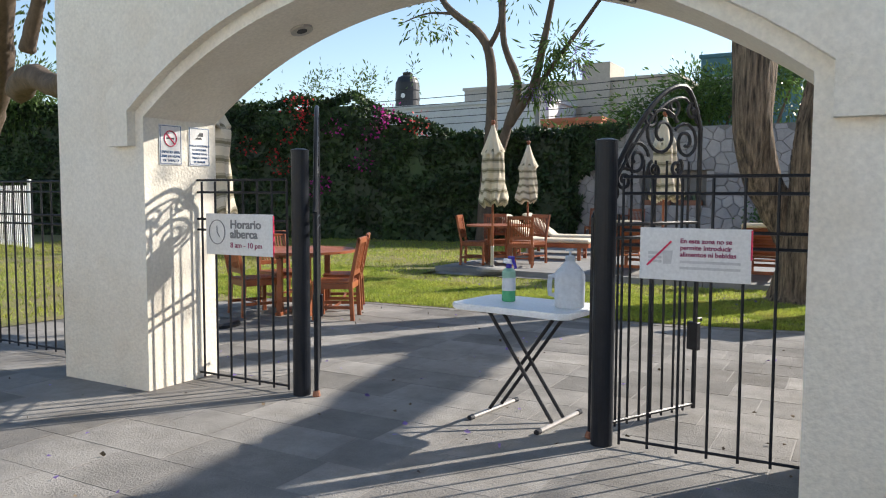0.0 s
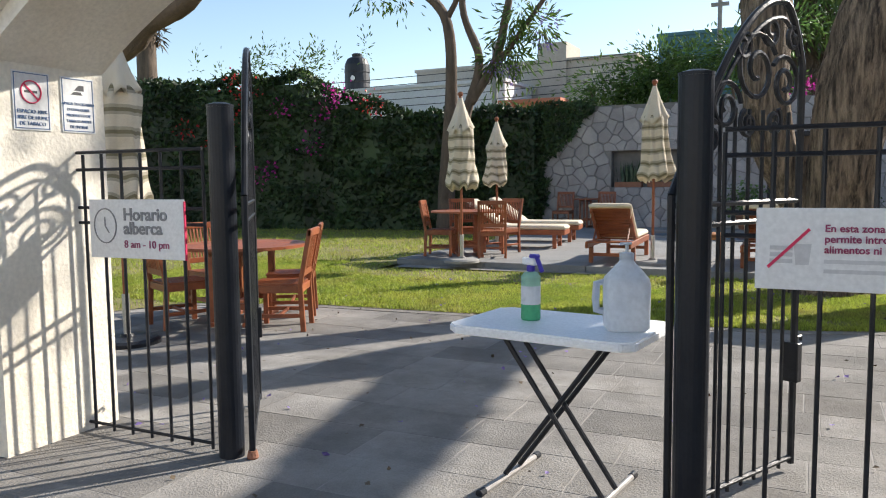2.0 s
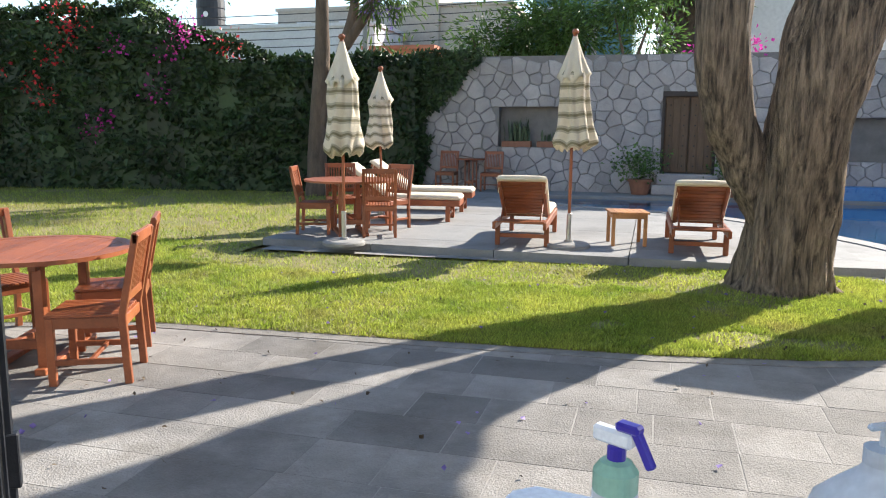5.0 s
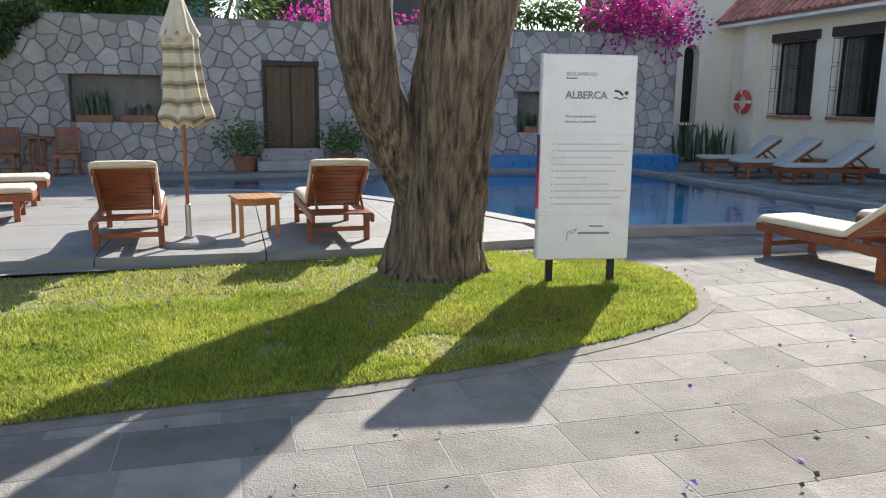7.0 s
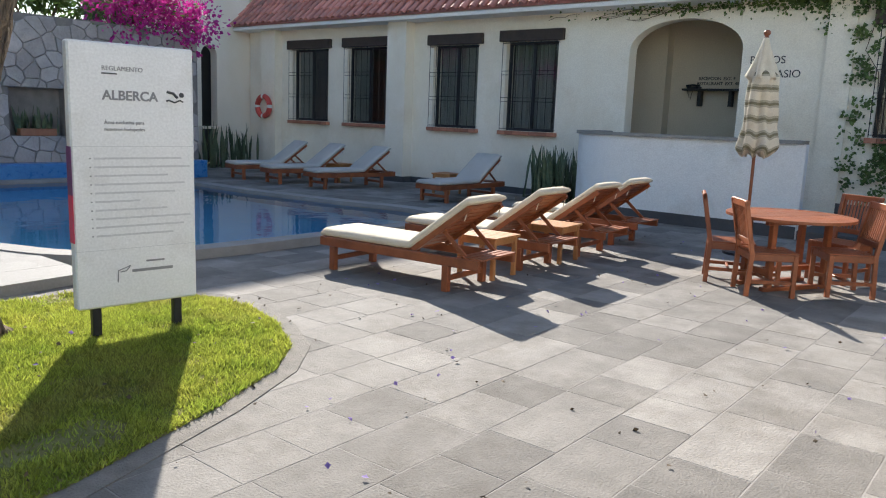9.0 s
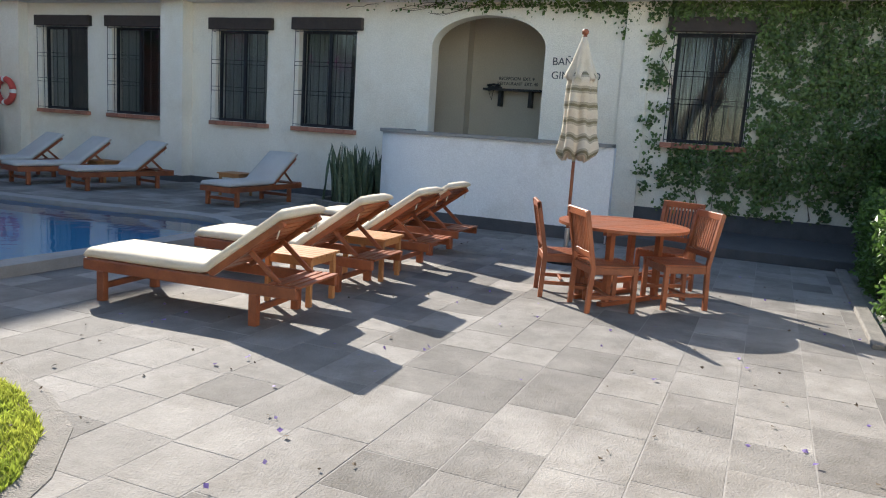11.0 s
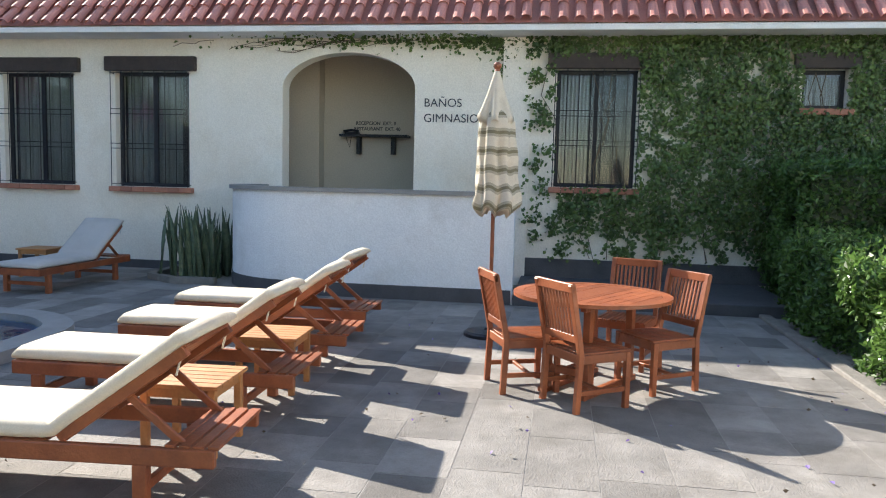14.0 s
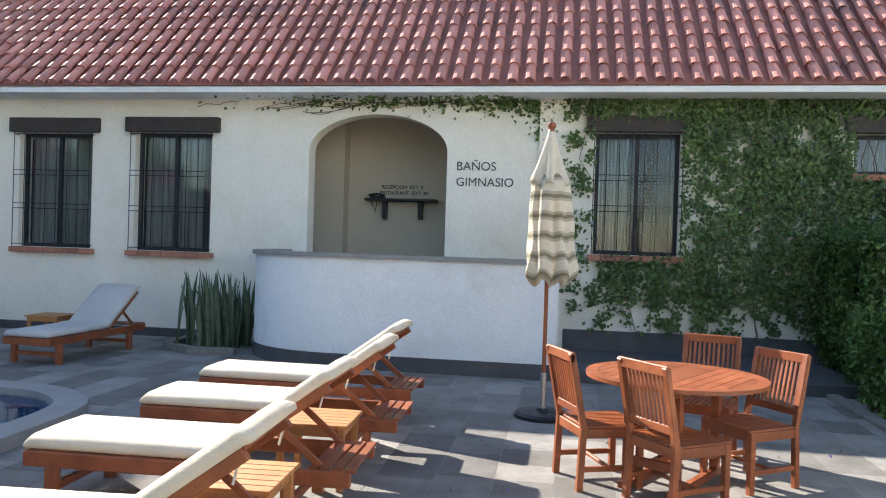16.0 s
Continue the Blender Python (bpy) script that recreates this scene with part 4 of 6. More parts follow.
def make_umbrella(h=2.62, low=1.18, seed=1, base_mat=CONCRETE, r_low=0.215):
    """A folded striped garden umbrella on a round base."""
    rng = random.Random(seed)
    u = thing("garden_umbrella", "folded striped cream canvas umbrella on a wooden pole", "umbrella", "garden umbrellas")
    part("base", lathe(bmesh.new(), [(0.27, 0.0), (0.27, 0.035), (0.24, 0.055), (0.06, 0.065), (0.05, 0.09)], 28), base_mat, u)
    part("sleeve", lathe(bmesh.new(), [(0.03, 0.06), (0.03, 0.42), (0.026, 0.425)], 14), STEEL, u)
    part("pole", lathe(bmesh.new(), [(0.02, 0.08), (0.02, h - 0.08)], 12), TEAK, u)
    part("finial", lathe(bmesh.new(), [(0.012, h - 0.09), (0.03, h - 0.07), (0.024, h - 0.05), (0.042, h - 0.025), (0.042, h + 0.0), (0.025, h + 0.02)], 14), TEAK, u)
    bm = bmesh.new()
    uv = bm.loops.layers.uv.new("UVMap")
    n, rows = 72, 26
    top = h - 0.48
    lean = rng.uniform(0, 6.28)
    prof = ((0.0, 0.06), (0.06, 0.10), (0.14, 0.165), (0.22, 0.168), (0.45, 0.172), (0.75, 0.20), (0.95, r_low + 0.02), (1.0, r_low - 0.03))
    rings = []
    for j in range(rows + 1):
        s = j / rows
        z = top + 0.10 - (top + 0.10 - low) * s
        r = next(a[1] + (b[1] - a[1]) * (s - a[0]) / (b[0] - a[0]) for a, b in zip(prof, prof[1:]) if s <= b[0])
        ring = []
        for k in range(n):
            a = 2 * math.pi * k / n
            w = a + 0.55 * s * math.sin(seed * 1.7) + 0.25 * noise.noise(Vector((math.cos(a) * 1.5, math.sin(a) * 1.5, s * 2 + seed)))
            fold = 0.17 * math.cos(7 * w + seed) + 0.12 * math.cos(4 * w + 2.5 * s + seed) + 0.30 * noise.noise(Vector((math.cos(w) * 2.6, math.sin(w) * 2.6, s * 3.2 + 3 * seed)))
            rr = r * (1 + fold * (0.55 + 0.45 * s)) * (1 + 0.10 * math.cos(a - lean))
            dz = 0.035 * math.cos(7 * w + seed) * s ** 4 + 0.03 * noise.noise(Vector((math.cos(a) * 2, math.sin(a) * 2, seed))) * (0.3 + s)
            ring.append((bm.verts.new((rr * math.cos(a), rr * math.sin(a), z + dz)), s))
        rings.append(ring)
    for a, b in zip(rings, rings[1:]):
        for k in range(n):
            f = bm.faces.new((a[k][0], b[k][0], b[(k + 1) % n][0], a[(k + 1) % n][0]))
            for lp, s in zip(f.loops, (a[k][1], b[k][1], b[(k + 1) % n][1], a[(k + 1) % n][1])):
                lp[uv].uv = (0, s)
    last = [v for v, _ in rings[-1]]
    inner = [bm.verts.new((v.co.x * 0.45, v.co.y * 0.45, v.co.z + 0.16)) for v in last]
    for k in range(n):
        bm.faces.new((last[k], inner[k], inner[(k + 1) % n], last[(k + 1) % n]))
    part("canopy", bm, STRIPE, u, "striped folded canvas", True)
    bm = bmesh.new()
    rings = []
    for j in range(9):
        s = j / 8
        z = h - 0.07 - (0.50) * s
        rr = 0.028 + 0.15 * s
        rings.append([bm.verts.new((rr * (1 + 0.20 * s * math.cos(6 * a + seed)) * math.cos(a), rr * (1 + 0.20 * s * math.cos(6 * a + seed)) * math.sin(a), z + (0.04 * math.cos(6 * a + seed) + 0.03 * math.sin(a + seed)) * s ** 3)) for a in [2 * math.pi * k / 36 for k in range(36)]])
    rings.append([bm.verts.new((v.co.x * 0.45, v.co.y * 0.45, v.co.z + 0.03)) for v in rings[-1]])
    for a, b in zip(rings, rings[1:]):
        for k in range(36):
            bm.faces.new((a[k], b[k], b[(k + 1) % 36], a[(k + 1) % 36]))
    part("vent_cap", bm, CANVAS, u, "plain cream vent cap", True)
    part("strap", tube(bmesh.new(), [(0.105 * math.cos(a), 0.105 * math.sin(a), top + 0.03 + 0.02 * math.cos(a + seed)) for a in [i * math.pi / 12 for i in range(25)]], 0.012, 6), CANVAS, u)
    return u


LG = make_lounger("teak sun lounger with a cream mattress and raised back", CANVAS, TEAK)
LG.matrix_basis = pose(3.72, 10.38, 0, 0, 0, 4)
for x, y, r in ((5.12, 10.48, 2), (6.40, 10.50, 2), (7.56, 10.62, 0)):
    copy_thing(LG, pose(x, y, 0, 0, 0, r))
for x, y, r in ((-3.27, 13.1, 3), (-1.12, 13.08, 1)):
    copy_thing(LG, pose(x, y, 0.098, 0, 0, r))
for x, y, r in ((-5.60, 14.75, -82), (-5.75, 16.25, -82)):
    copy_thing(LG, pose(x, y, 0.098, 0, 0, r))
LG2 = make_lounger("brown sun lounger with a grey mattress by the house wall", CANVAS_G, TEAK)
LG2.matrix_basis = pose(9.6, 20.2, 0, 0, 0, 78)
for x, y, r in ((9.6, 18.9, 78), (9.75, 17.6, 78), (9.95, 14.65, 88)):
    copy_thing(LG2, pose(x, y, 0, 0, 0, r))
ST = make_stool(TEAK_L)
ST.matrix_basis = pose(-1.97, 13.05, 0.098, 0, 0, 12)
for x, y, z in ((4.37, 9.94, 0), (5.68, 9.95, 0), (10.6, 15.55, 0), (10.4, 18.65, 0)):
    copy_thing(ST, pose(x, y, z, 0, 0, 3))
TB = make_table()
TB.matrix_basis = pose(6.32, 7.56, 0, 0, 0, 60)
CH = make_chair()
CH.matrix_basis = pose(6.17, 8.09, 0, 0, 0, 202)
for x, y, z, r in ((5.81, 7.61, 0, 215), (6.40, 7.03, 0, 35), (7.12, 7.22, 0, 70)):
    copy_thing(CH, pose(x, y, z, 0, 0, r))
copy_thing(TB, pose(-5.62, 7.08, 0, 0, 0, 20))
for x, y, r in ((-4.99, 6.88, 115), (-5.38, 7.55, 122), (-6.0, 6.62, -25), (-6.25, 7.4, -110)):
    copy_thing(CH, pose(x, y, 0.0 if y < 7.7 else 0.022, 0, 0, r))
copy_thing(TB, pose(-5.75, 12.9, 0.098, 0, 0, 30))
for x, y, r in ((-5.25, 12.75, 20), (-6.2, 12.75, -75), (-5.4, 13.55, 160), (-6.1, 13.5, -150)):
    copy_thing(CH, pose(x, y, 0.098, 0, 0, r))
for x, r in ((-6.45, 180), (-5.35, 180)):
    copy_thing(CH, pose(x, 20.75, 0.098, 0, 0, r))
copy_thing(TB, pose(-5.9, 20.95, 0.098, 0, 0, 0)).scale = (0.55, 0.55, 1.0)
for x, y, z, h, low, sd in ((-5.40, 11.85, 0.098, 2.56, 1.13, 1), (-2.66, 12.55, 0.098, 2.64, 1.22, 2), (-5.9, 14.6, 0.098, 2.40, 1.15, 3), (8.05, 8.52, 0.0, 2.78, 1.28, 4), (-5.79, 5.79, 0.0, 2.62, 1.15, 5)):
    um = make_umbrella(h, low, sd, IRON if sd > 3 else CONCRETE)
    um.matrix_basis = pose(x, y, z, 0, 0, 40 * sd)


# ---- rules board on the lawn ----
bd = thing("rules_board", "tall white pool rules board on two dark posts", "sign", "", pose(0.37, 10.42, 0.02, 90, 0, -8))
part("panel", boxbm(0, 0.20, -0.09, 0.84, 1.98, 0.0, 0.012), SIGN_WHITE, bd)
part("purple_band", boxbm(-0.004, 0.98, -0.085, 0.0, 1.30, 0.002), SIGN_PURPLE, bd)
part("red_band", boxbm(-0.004, 0.66, -0.085, 0.0, 0.98, 0.002), SIGN_RED, bd)
for x in (0.13, 0.70):
    part("post", boxbm(x - 0.03, 0.0, -0.07, x + 0.03, 0.22, -0.02, 0.003), IRON, bd)
letter("REGLAMENTO", 0.042, SIGN_GREY, bd, pose(0.21, 1.80, 0.002))
part("underline", boxbm(0.21, 1.775, 0.0, 0.31, 1.784, 0.003), SIGN_DARK, bd)
letter("ALBERCA", 0.088, SIGN_GREY, bd, pose(0.21, 1.61, 0.002), bold=0.002)
letter("Área exclusiva para", 0.034, SIGN_GREY, bd, pose(0.215, 1.45, 0.002))
letter("nuestros huéspedes", 0.034, SIGN_GREY, bd, pose(0.215, 1.405, 0.002))
bm = bmesh.new()
tube(bm, [(0.64 + 0.02 * i, 1.615 + 0.008 * math.sin(i * 1.6), 0.003) for i in range(7)], 0.006, 5)
tube(bm, [(0.645, 1.68, 0.003), (0.69, 1.67, 0.003), (0.72, 1.64, 0.003)], 0.010, 5)
lathe(bm, [(0.018, 0.0), (0.018, 0.004)], 12, (0.75, 1.66))
part("swimmer_symbol", bm, SIGN_DARK, bd)
for k in range(10):
    w = (0.60, 0.66, 0.50, 0.62, 0.55, 0.30, 0.49, 0.66, 0.61, 0.53)[k]
    part("text_bar", boxbm(0.14, 1.215 - 0.058 * k, 0.0, 0.14 + w, 1.228 - 0.058 * k, 0.002), SIGN_PALE, bd)
    part("bullet", boxbm(0.112, 1.217 - 0.058 * k, 0.0, 0.122, 1.226 - 0.058 * k, 0.002), SIGN_GREY, bd)
for y in (0.60, 1.30):
    part("panel_seam", boxbm(0.0, y, 0.0, 0.84, y + 0.003, 0.0015), SIGN_PALE, bd)
bm = bmesh.new()
tube(bm, [(0.27, 0.37, 0.003), (0.275, 0.45, 0.003), (0.36, 0.48, 0.003), (0.33, 0.445, 0.003), (0.29, 0.44, 0.003)], 0.004, 5)
box(bm, 0.37, 0.43, 0, 0.66, 0.45, 0.002)
box(bm, 0.47, 0.495, 0, 0.60, 0.508, 0.002)
part("logo", bm, SIGN_GREY, bd, "grey feather and bar logo")

# ---- house ----
HX = 12.015
house = thing("house", "cream plastered house with a red clay tile roof", "house", kind="structure")
WINS = [(22.30, 20.85, 1.36, 3.25), (20.12, 18.70, 1.36, 3.25), (17.23, 15.93, 1.36, 3.22), (15.18, 13.88, 1.36, 3.24)]
WIN5 = (7.97, 6.78, 1.53, 3.29)
WIN6 = (4.48, 3.87, 2.74, 3.30)
ARCH = (10.14, 12.29, 2.98, 0.56)
# wall pieces between the openings, y0 y1 z0 z1
spans = sorted([(w[1], w[0], w[2], w[3]) for w in WINS + [WIN5, WIN6]])
y = -2.0
wall_cells = []
for a, b, z0, z1 in spans:
    if b < 8.5 or a > 13:
        pass
    lo = y
    if lo < 9.0 < a and a > 12:
        wall_cells.append((lo, 8.42, 0, 4.1))
        lo = 13.2
    wall_cells += [(lo, a, 0, 4.1), (a, b, 0, z0), (a, b, z1, 4.1)]
    y = b
wall_cells.append((y, 24.2, 0, 4.1))
bm = bmesh.new()
for a, b, z0, z1 in wall_cells:
    box(bm, HX, a, z0, HX + 0.3, b, z1)
part("wall", bm, PLASTER, house)
aw = arch_wall("wall_arch_house", 8.42, 13.2, HX, HX + 0.3, 4.1, ARCH[0], ARCH[1], ARCH[2], ARCH[3], 'y', PLASTER, "cream house wall with an arched opening")
for a, b, d in ((17.85, 18.45, 0.30), (22.75, 23.35, 0.25), (8.36, 8.78, 0.05)):
    p = part("pilaster", boxbm(HX - d, a, 0, HX + 0.002, b, 3.86), PLASTER, house)
for a, b in ((17.8, 18.5), (13.3, 17.8), (18.5, 24.2)):
    part("plinth", boxbm(HX - (0.33 if b - a < 1 else 0.02), a, 0, HX + 0.001, b, 0.14), PLINTH, house)
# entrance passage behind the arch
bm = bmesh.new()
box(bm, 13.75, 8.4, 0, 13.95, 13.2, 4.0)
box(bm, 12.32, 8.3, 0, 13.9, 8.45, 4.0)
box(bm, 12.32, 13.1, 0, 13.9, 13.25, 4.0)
# walls, pier and ceiling carry the passage shade in their plaster colour
part("passage_wall", bm, PLASTER_IN, house, "beige passage wall, its colour darkened for shade")
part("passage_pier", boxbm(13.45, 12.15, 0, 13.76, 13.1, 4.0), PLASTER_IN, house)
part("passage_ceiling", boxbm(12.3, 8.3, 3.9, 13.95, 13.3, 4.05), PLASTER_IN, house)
sh = thing("wall_shelf", "black wall shelf on two brackets with a telephone", "shelf")
part("board", boxbm(13.44, 10.55, 2.315, 13.75, 11.78, 2.355, 0.004), IRON, sh)
for yy in (10.84, 11.47):
    part("bracket", boxbm(13.60, yy - 0.035, 2.01, 13.75, yy + 0.035, 2.315, 0.004), IRON, sh)
ph = thing("telephone", "black desk telephone on the shelf", "telephone")
part("body", boxbm(13.5, 11.46, 2.356, 13.7, 11.70, 2.40, 0.012), IRON, ph)
part("handset", tube(bmesh.new(), [(13.52, 11.44, 2.41), (13.52, 11.58, 2.43), (13.52, 11.72, 2.41)], 0.02, 8), IRON, ph)
part("cord", tube(bmesh.new(), [(13.49, 11.68, 2.38), (13.42, 11.63, 2.25), (13.43, 11.58, 2.12), (13.46, 11.56, 2.31)], 0.007, 5), IRON, ph)
FACING = Matrix(((0, 0, -1, 0), (-1, 0, 0, 0), (0, 1, 0, 0), (0, 0, 0, 1)))
lt = thing("wall_lettering", "black lettering on the cream wall", "lettering", "wall lettering")
letter("RECEPCION  EXT. 9", 0.085, SIGN_DARK, lt, Matrix.Translation((13.745, 11.56, 2.54)) @ FACING, bold=0.002)
letter("RESTAURANT  EXT. 40", 0.085, SIGN_DARK, lt, Matrix.Translation((13.745, 11.59, 2.44)) @ FACING, bold=0.002)
lt = thing("wall_lettering", "dark raised letters naming the toilets and gym", "lettering", "wall lettering")
letter("BAÑOS", 0.182, SIGN_DARK, lt, Matrix.Translation((HX - 0.006, 10.0, 2.715)) @ FACING)
letter("GIMNASIO", 0.182, SIGN_DARK, lt, Matrix.Translation((HX - 0.006, 10.0, 2.48)) @ FACING)


def window(y_hi, y_lo, z0, z1, grille=True, small=False, drawn=0.9):
    w = thing("window_1", "dark framed sliding window with an iron grille and brick sill", "window", "house windows", kind="structure")
    xi = HX + 0.13
    fr = part("window_frame", boxbm(xi, y_lo, z0, xi + 0.05, y_lo + 0.06, z1), IRON, w)
    part("window_frame", boxbm(xi, y_hi - 0.06, z0, xi + 0.05, y_hi, z1), IRON, w)
    part("window_frame", boxbm(xi, y_lo + 0.06, z1 - 0.06, xi + 0.05, y_hi - 0.06, z1), IRON, w)
    part("window_frame", boxbm(xi, y_lo + 0.06, z0, xi + 0.05, y_hi - 0.06, z0 + 0.06), IRON, w)
    mid = (y_lo + y_hi) / 2
    if not small:
        part("mullion", boxbm(xi - 0.01, mid - 0.03, z0 + 0.06, xi + 0.04, mid + 0.03, z1 - 0.06), IRON, w)
    for a, b in (((y_lo + 0.06, mid - 0.03), (mid + 0.03, y_hi - 0.06)) if not small else ((y_lo + 0.06, y_hi - 0.06),)):
        g = part("pane", boxbm(xi + 0.02, a, z0 + 0.06, xi + 0.028, b, z1 - 0.06), GLASS, w)
        g.visible_shadow = False
    # added box behind the glass, coloured near-black for the unlit room
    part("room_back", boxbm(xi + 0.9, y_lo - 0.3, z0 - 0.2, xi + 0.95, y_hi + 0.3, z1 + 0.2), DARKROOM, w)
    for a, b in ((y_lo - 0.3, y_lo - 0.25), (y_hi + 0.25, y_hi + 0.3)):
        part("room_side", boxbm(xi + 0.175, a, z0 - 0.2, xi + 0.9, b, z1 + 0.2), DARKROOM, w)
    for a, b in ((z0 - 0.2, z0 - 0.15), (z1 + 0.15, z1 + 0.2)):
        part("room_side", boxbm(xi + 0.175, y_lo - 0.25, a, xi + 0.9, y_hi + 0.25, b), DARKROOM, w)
    bm = bmesh.new()
    n = 40
    y_from, y_end = y_hi - (y_hi - y_lo) * drawn, y_hi - 0.05
    row = []
    for i in range(n + 1):
        yy = y_from + (y_end - y_from) * i / n
        xx = xi + 0.16 + 0.03 * math.sin(i * 1.25)
        row.append((bm.verts.new((xx, yy, z0)), bm.verts.new((xx, yy, z1))))
    for p, q in zip(row, row[1:]):
        bm.faces.new((p[0], q[0], q[1], p[1]))
    bmesh.ops.solidify(bm, geom=bm.faces[:], thickness=0.004)
    part("curtain", bm, CURTAIN, w, "pale curtain behind the glass")
    ov = 0.14
    part("lintel", boxbm(HX - 0.10, y_lo - ov, z1 + 0.0, HX + 0.002, y_hi + ov, z1 + 0.23, 0.01), DARKWOOD, w, "dark timber lintel")
    nb = max(3, round((y_hi - y_lo + 0.16) / 0.2))
    for i in range(nb):
        a = y_lo - 0.08 + (y_hi - y_lo + 0.16) * i / nb
        part("sill_brick", boxbm(HX - 0.12, a + 0.004, z0 - 0.09, HX + 0.12, a + (y_hi - y_lo + 0.16) / nb - 0.004, z0 - 0.005, 0.006), BRICK, w)
    if grille:
        gx = HX - 0.11
        for i in range(8):
            yy = y_lo - 0.02 + (y_hi - y_lo + 0.04) * i / 7
            part("grille_bar", tube(bmesh.new(), [(gx, yy, z0 + 0.0), (gx, yy, z1)], 0.007, 5), IRON, w)
        for z in (z0 + 0.04, z0 + 0.62, z0 + 0.70, z1 - 0.62, z1 - 0.70, z1 - 0.04):
            part("grille_rail", tube(bmesh.new(), [(gx, y_lo - 0.03, z), (gx, y_hi + 0.03, z)], 0.006, 5), IRON, w)
        for yy in (y_lo - 0.02, y_hi + 0.02):
            for z in (z0 + 0.04, z1 - 0.04):
                part("grille_tie", tube(bmesh.new(), [(gx, yy, z), (HX + 0.01, yy, z)], 0.006, 5), IRON, w)
    return w


for w, drawn in zip(WINS + [WIN5], (0.35, 0.4, 0.85, 0.8, 0.42)):
    window(*w, drawn=drawn)
window(*WIN6, grille=False, small=True, drawn=0.95)
# curved bar-height screen wall before the arch
bar = thing("screen_wall", "white curved screen wall with a grey cap and dark plinth", "wall", kind="structure")


def bar_line(off):
    pts = [(10.05 - off, 8.44), (10.05 - off, 9.5), (10.05 - off, 11.2)]
    for i in range(13):
        a = math.pi / 2 * i / 12
        pts.append((11.35 - (1.30 + off) * math.cos(a), 11.3 + (1.42 + off) * math.sin(a)))
    pts.append((12.0, 12.72 + off))
    return pts


part("body", ribbon(bmesh.new(), bar_line(0), bar_line(-0.16), 0.0, 1.40, False), PLASTER_W, bar)
part("end", boxbm(10.05, 8.42, 0, 10.21, 8.441, 1.40), PLASTER_W, bar)
part("cap", ribbon(bmesh.new(), bar_line(0.05), bar_line(-0.21), 1.40, 1.455, False), COPING, bar, "grey cap")
part("plinth", ribbon(bmesh.new(), bar_line(0.014), bar_line(-0.17), 0.0, 0.19, False), PLINTH, bar, "dark stone plinth")
# raised dark step below the ivy wall
step = thing("house_step", "dark raised stone step along the house", "step", kind="structure")
part("tread", boxbm(10.0, 4.9, 0, HX, 8.41, 0.15, 0.01), PLINTH, step)
part("skirting", boxbm(HX - 0.03, -2, 0.15, HX + 0.001, 8.36, 0.43), PLINTH, step)
# north wing with the small arched window
arch_wall("wall_north_wing", 7.8, 12.0, 24.2, 24.5, 5.4, 10.4, 10.9, 3.05, 0.25, 'x', PLASTER, "tall cream wall with a small arched opening")
# slab painted near-black in place of shade inside the wing
solid("wall_wing_back", boxbm(7.8, 25.2, 0, 12.0, 25.4, 5.3), DARKROOM, "near-black slab standing in for the unlit room behind the arched opening", "wall", kind="structure")
solid("arch_window_sill", boxbm(10.3, 24.08, 1.02, 11.0, 24.5, 1.09, 0.004), PLASTER, "plaster sill of the small arched window", "sill", kind="structure")
# added wall, its top out of view, sized to throw shade over the pool
solid("wall_north_tower", boxbm(11.5, 24.52, 0, 21, 25.15, 9.9), PLASTER, "tall cream wall added to shade the pool", "wall", kind="structure")
rg = thing("lifebuoy", "red lifebuoy with white bands on the wall", "lifebuoy", "", pose(HX - 0.33, 23.15, 1.70, 0, 90, 0))
for q in range(8):
    white = q % 2
    span = (0.28, 1.29)[1 - white]
    st = (q // 2) * math.pi / 2 + (-0.14 if white else 0.14)
    pts = [(0.27 * math.cos(st + span * i / 8), 0.27 * math.sin(st + span * i / 8), 0) for i in range(9)]
    part("ring_segment", tube(bmesh.new(), pts, 0.075, 10), RING_WHITE if white else RING_RED, rg, smooth=True)
# eave and roof
EX, EZ, SLOPE = 11.42, 3.86, radians(43)
part("eave", boxbm(EX + 0.02, -2, EZ - 0.10, HX + 0.31, 24.45, EZ - 0.01, 0.006), PLASTER_W, house, "white eave board")
cs, sn = math.cos(SLOPE), math.sin(SLOPE)
bm = bmesh.new()
vs = [bm.verts.new(p) for p in ((EX, -2, EZ), (EX, 24.5, EZ), (EX + 5 * cs, 24.5, EZ + 5 * sn), (EX + 5 * cs, -2, EZ + 5 * sn), (EX + 5 * cs + 4, -2, EZ + 5 * sn - 3.5), (EX + 5 * cs + 4, 24.5, EZ + 5 * sn - 3.5))]
bm.faces.new((vs[0], vs[3], vs[2], vs[1]))
bm.faces.new((vs[3], vs[4], vs[5], vs[2]))
roof = part("roof", bm, ROOF_FAR, house)
PITCH, COURSE = 0.25, 0.40


def tile_shape(cover=True):
    """One half-round clay tile, 0.46 long along +y, slightly tapered."""
    v, f = [], []
    n = 6
    for j, (yy, r) in enumerate(((0, 0.085), (0.46, 0.070))):
        for rr in (r, r - 0.014):
            for i in range(n + 1):
                a = math.pi * i / n
                v.append((rr * math.cos(a), yy, rr * math.sin(a) * 0.85 + (0.0 if yy else 0.018)))
    k = n + 1
    for i in range(n):
        f += [(i, i + 1, 2 * k + i + 1, 2 * k + i), (i, k + i, k + i + 1, i + 1), (k + i, 3 * k + i, 3 * k + i + 1, k + i + 1)]
    return v, f


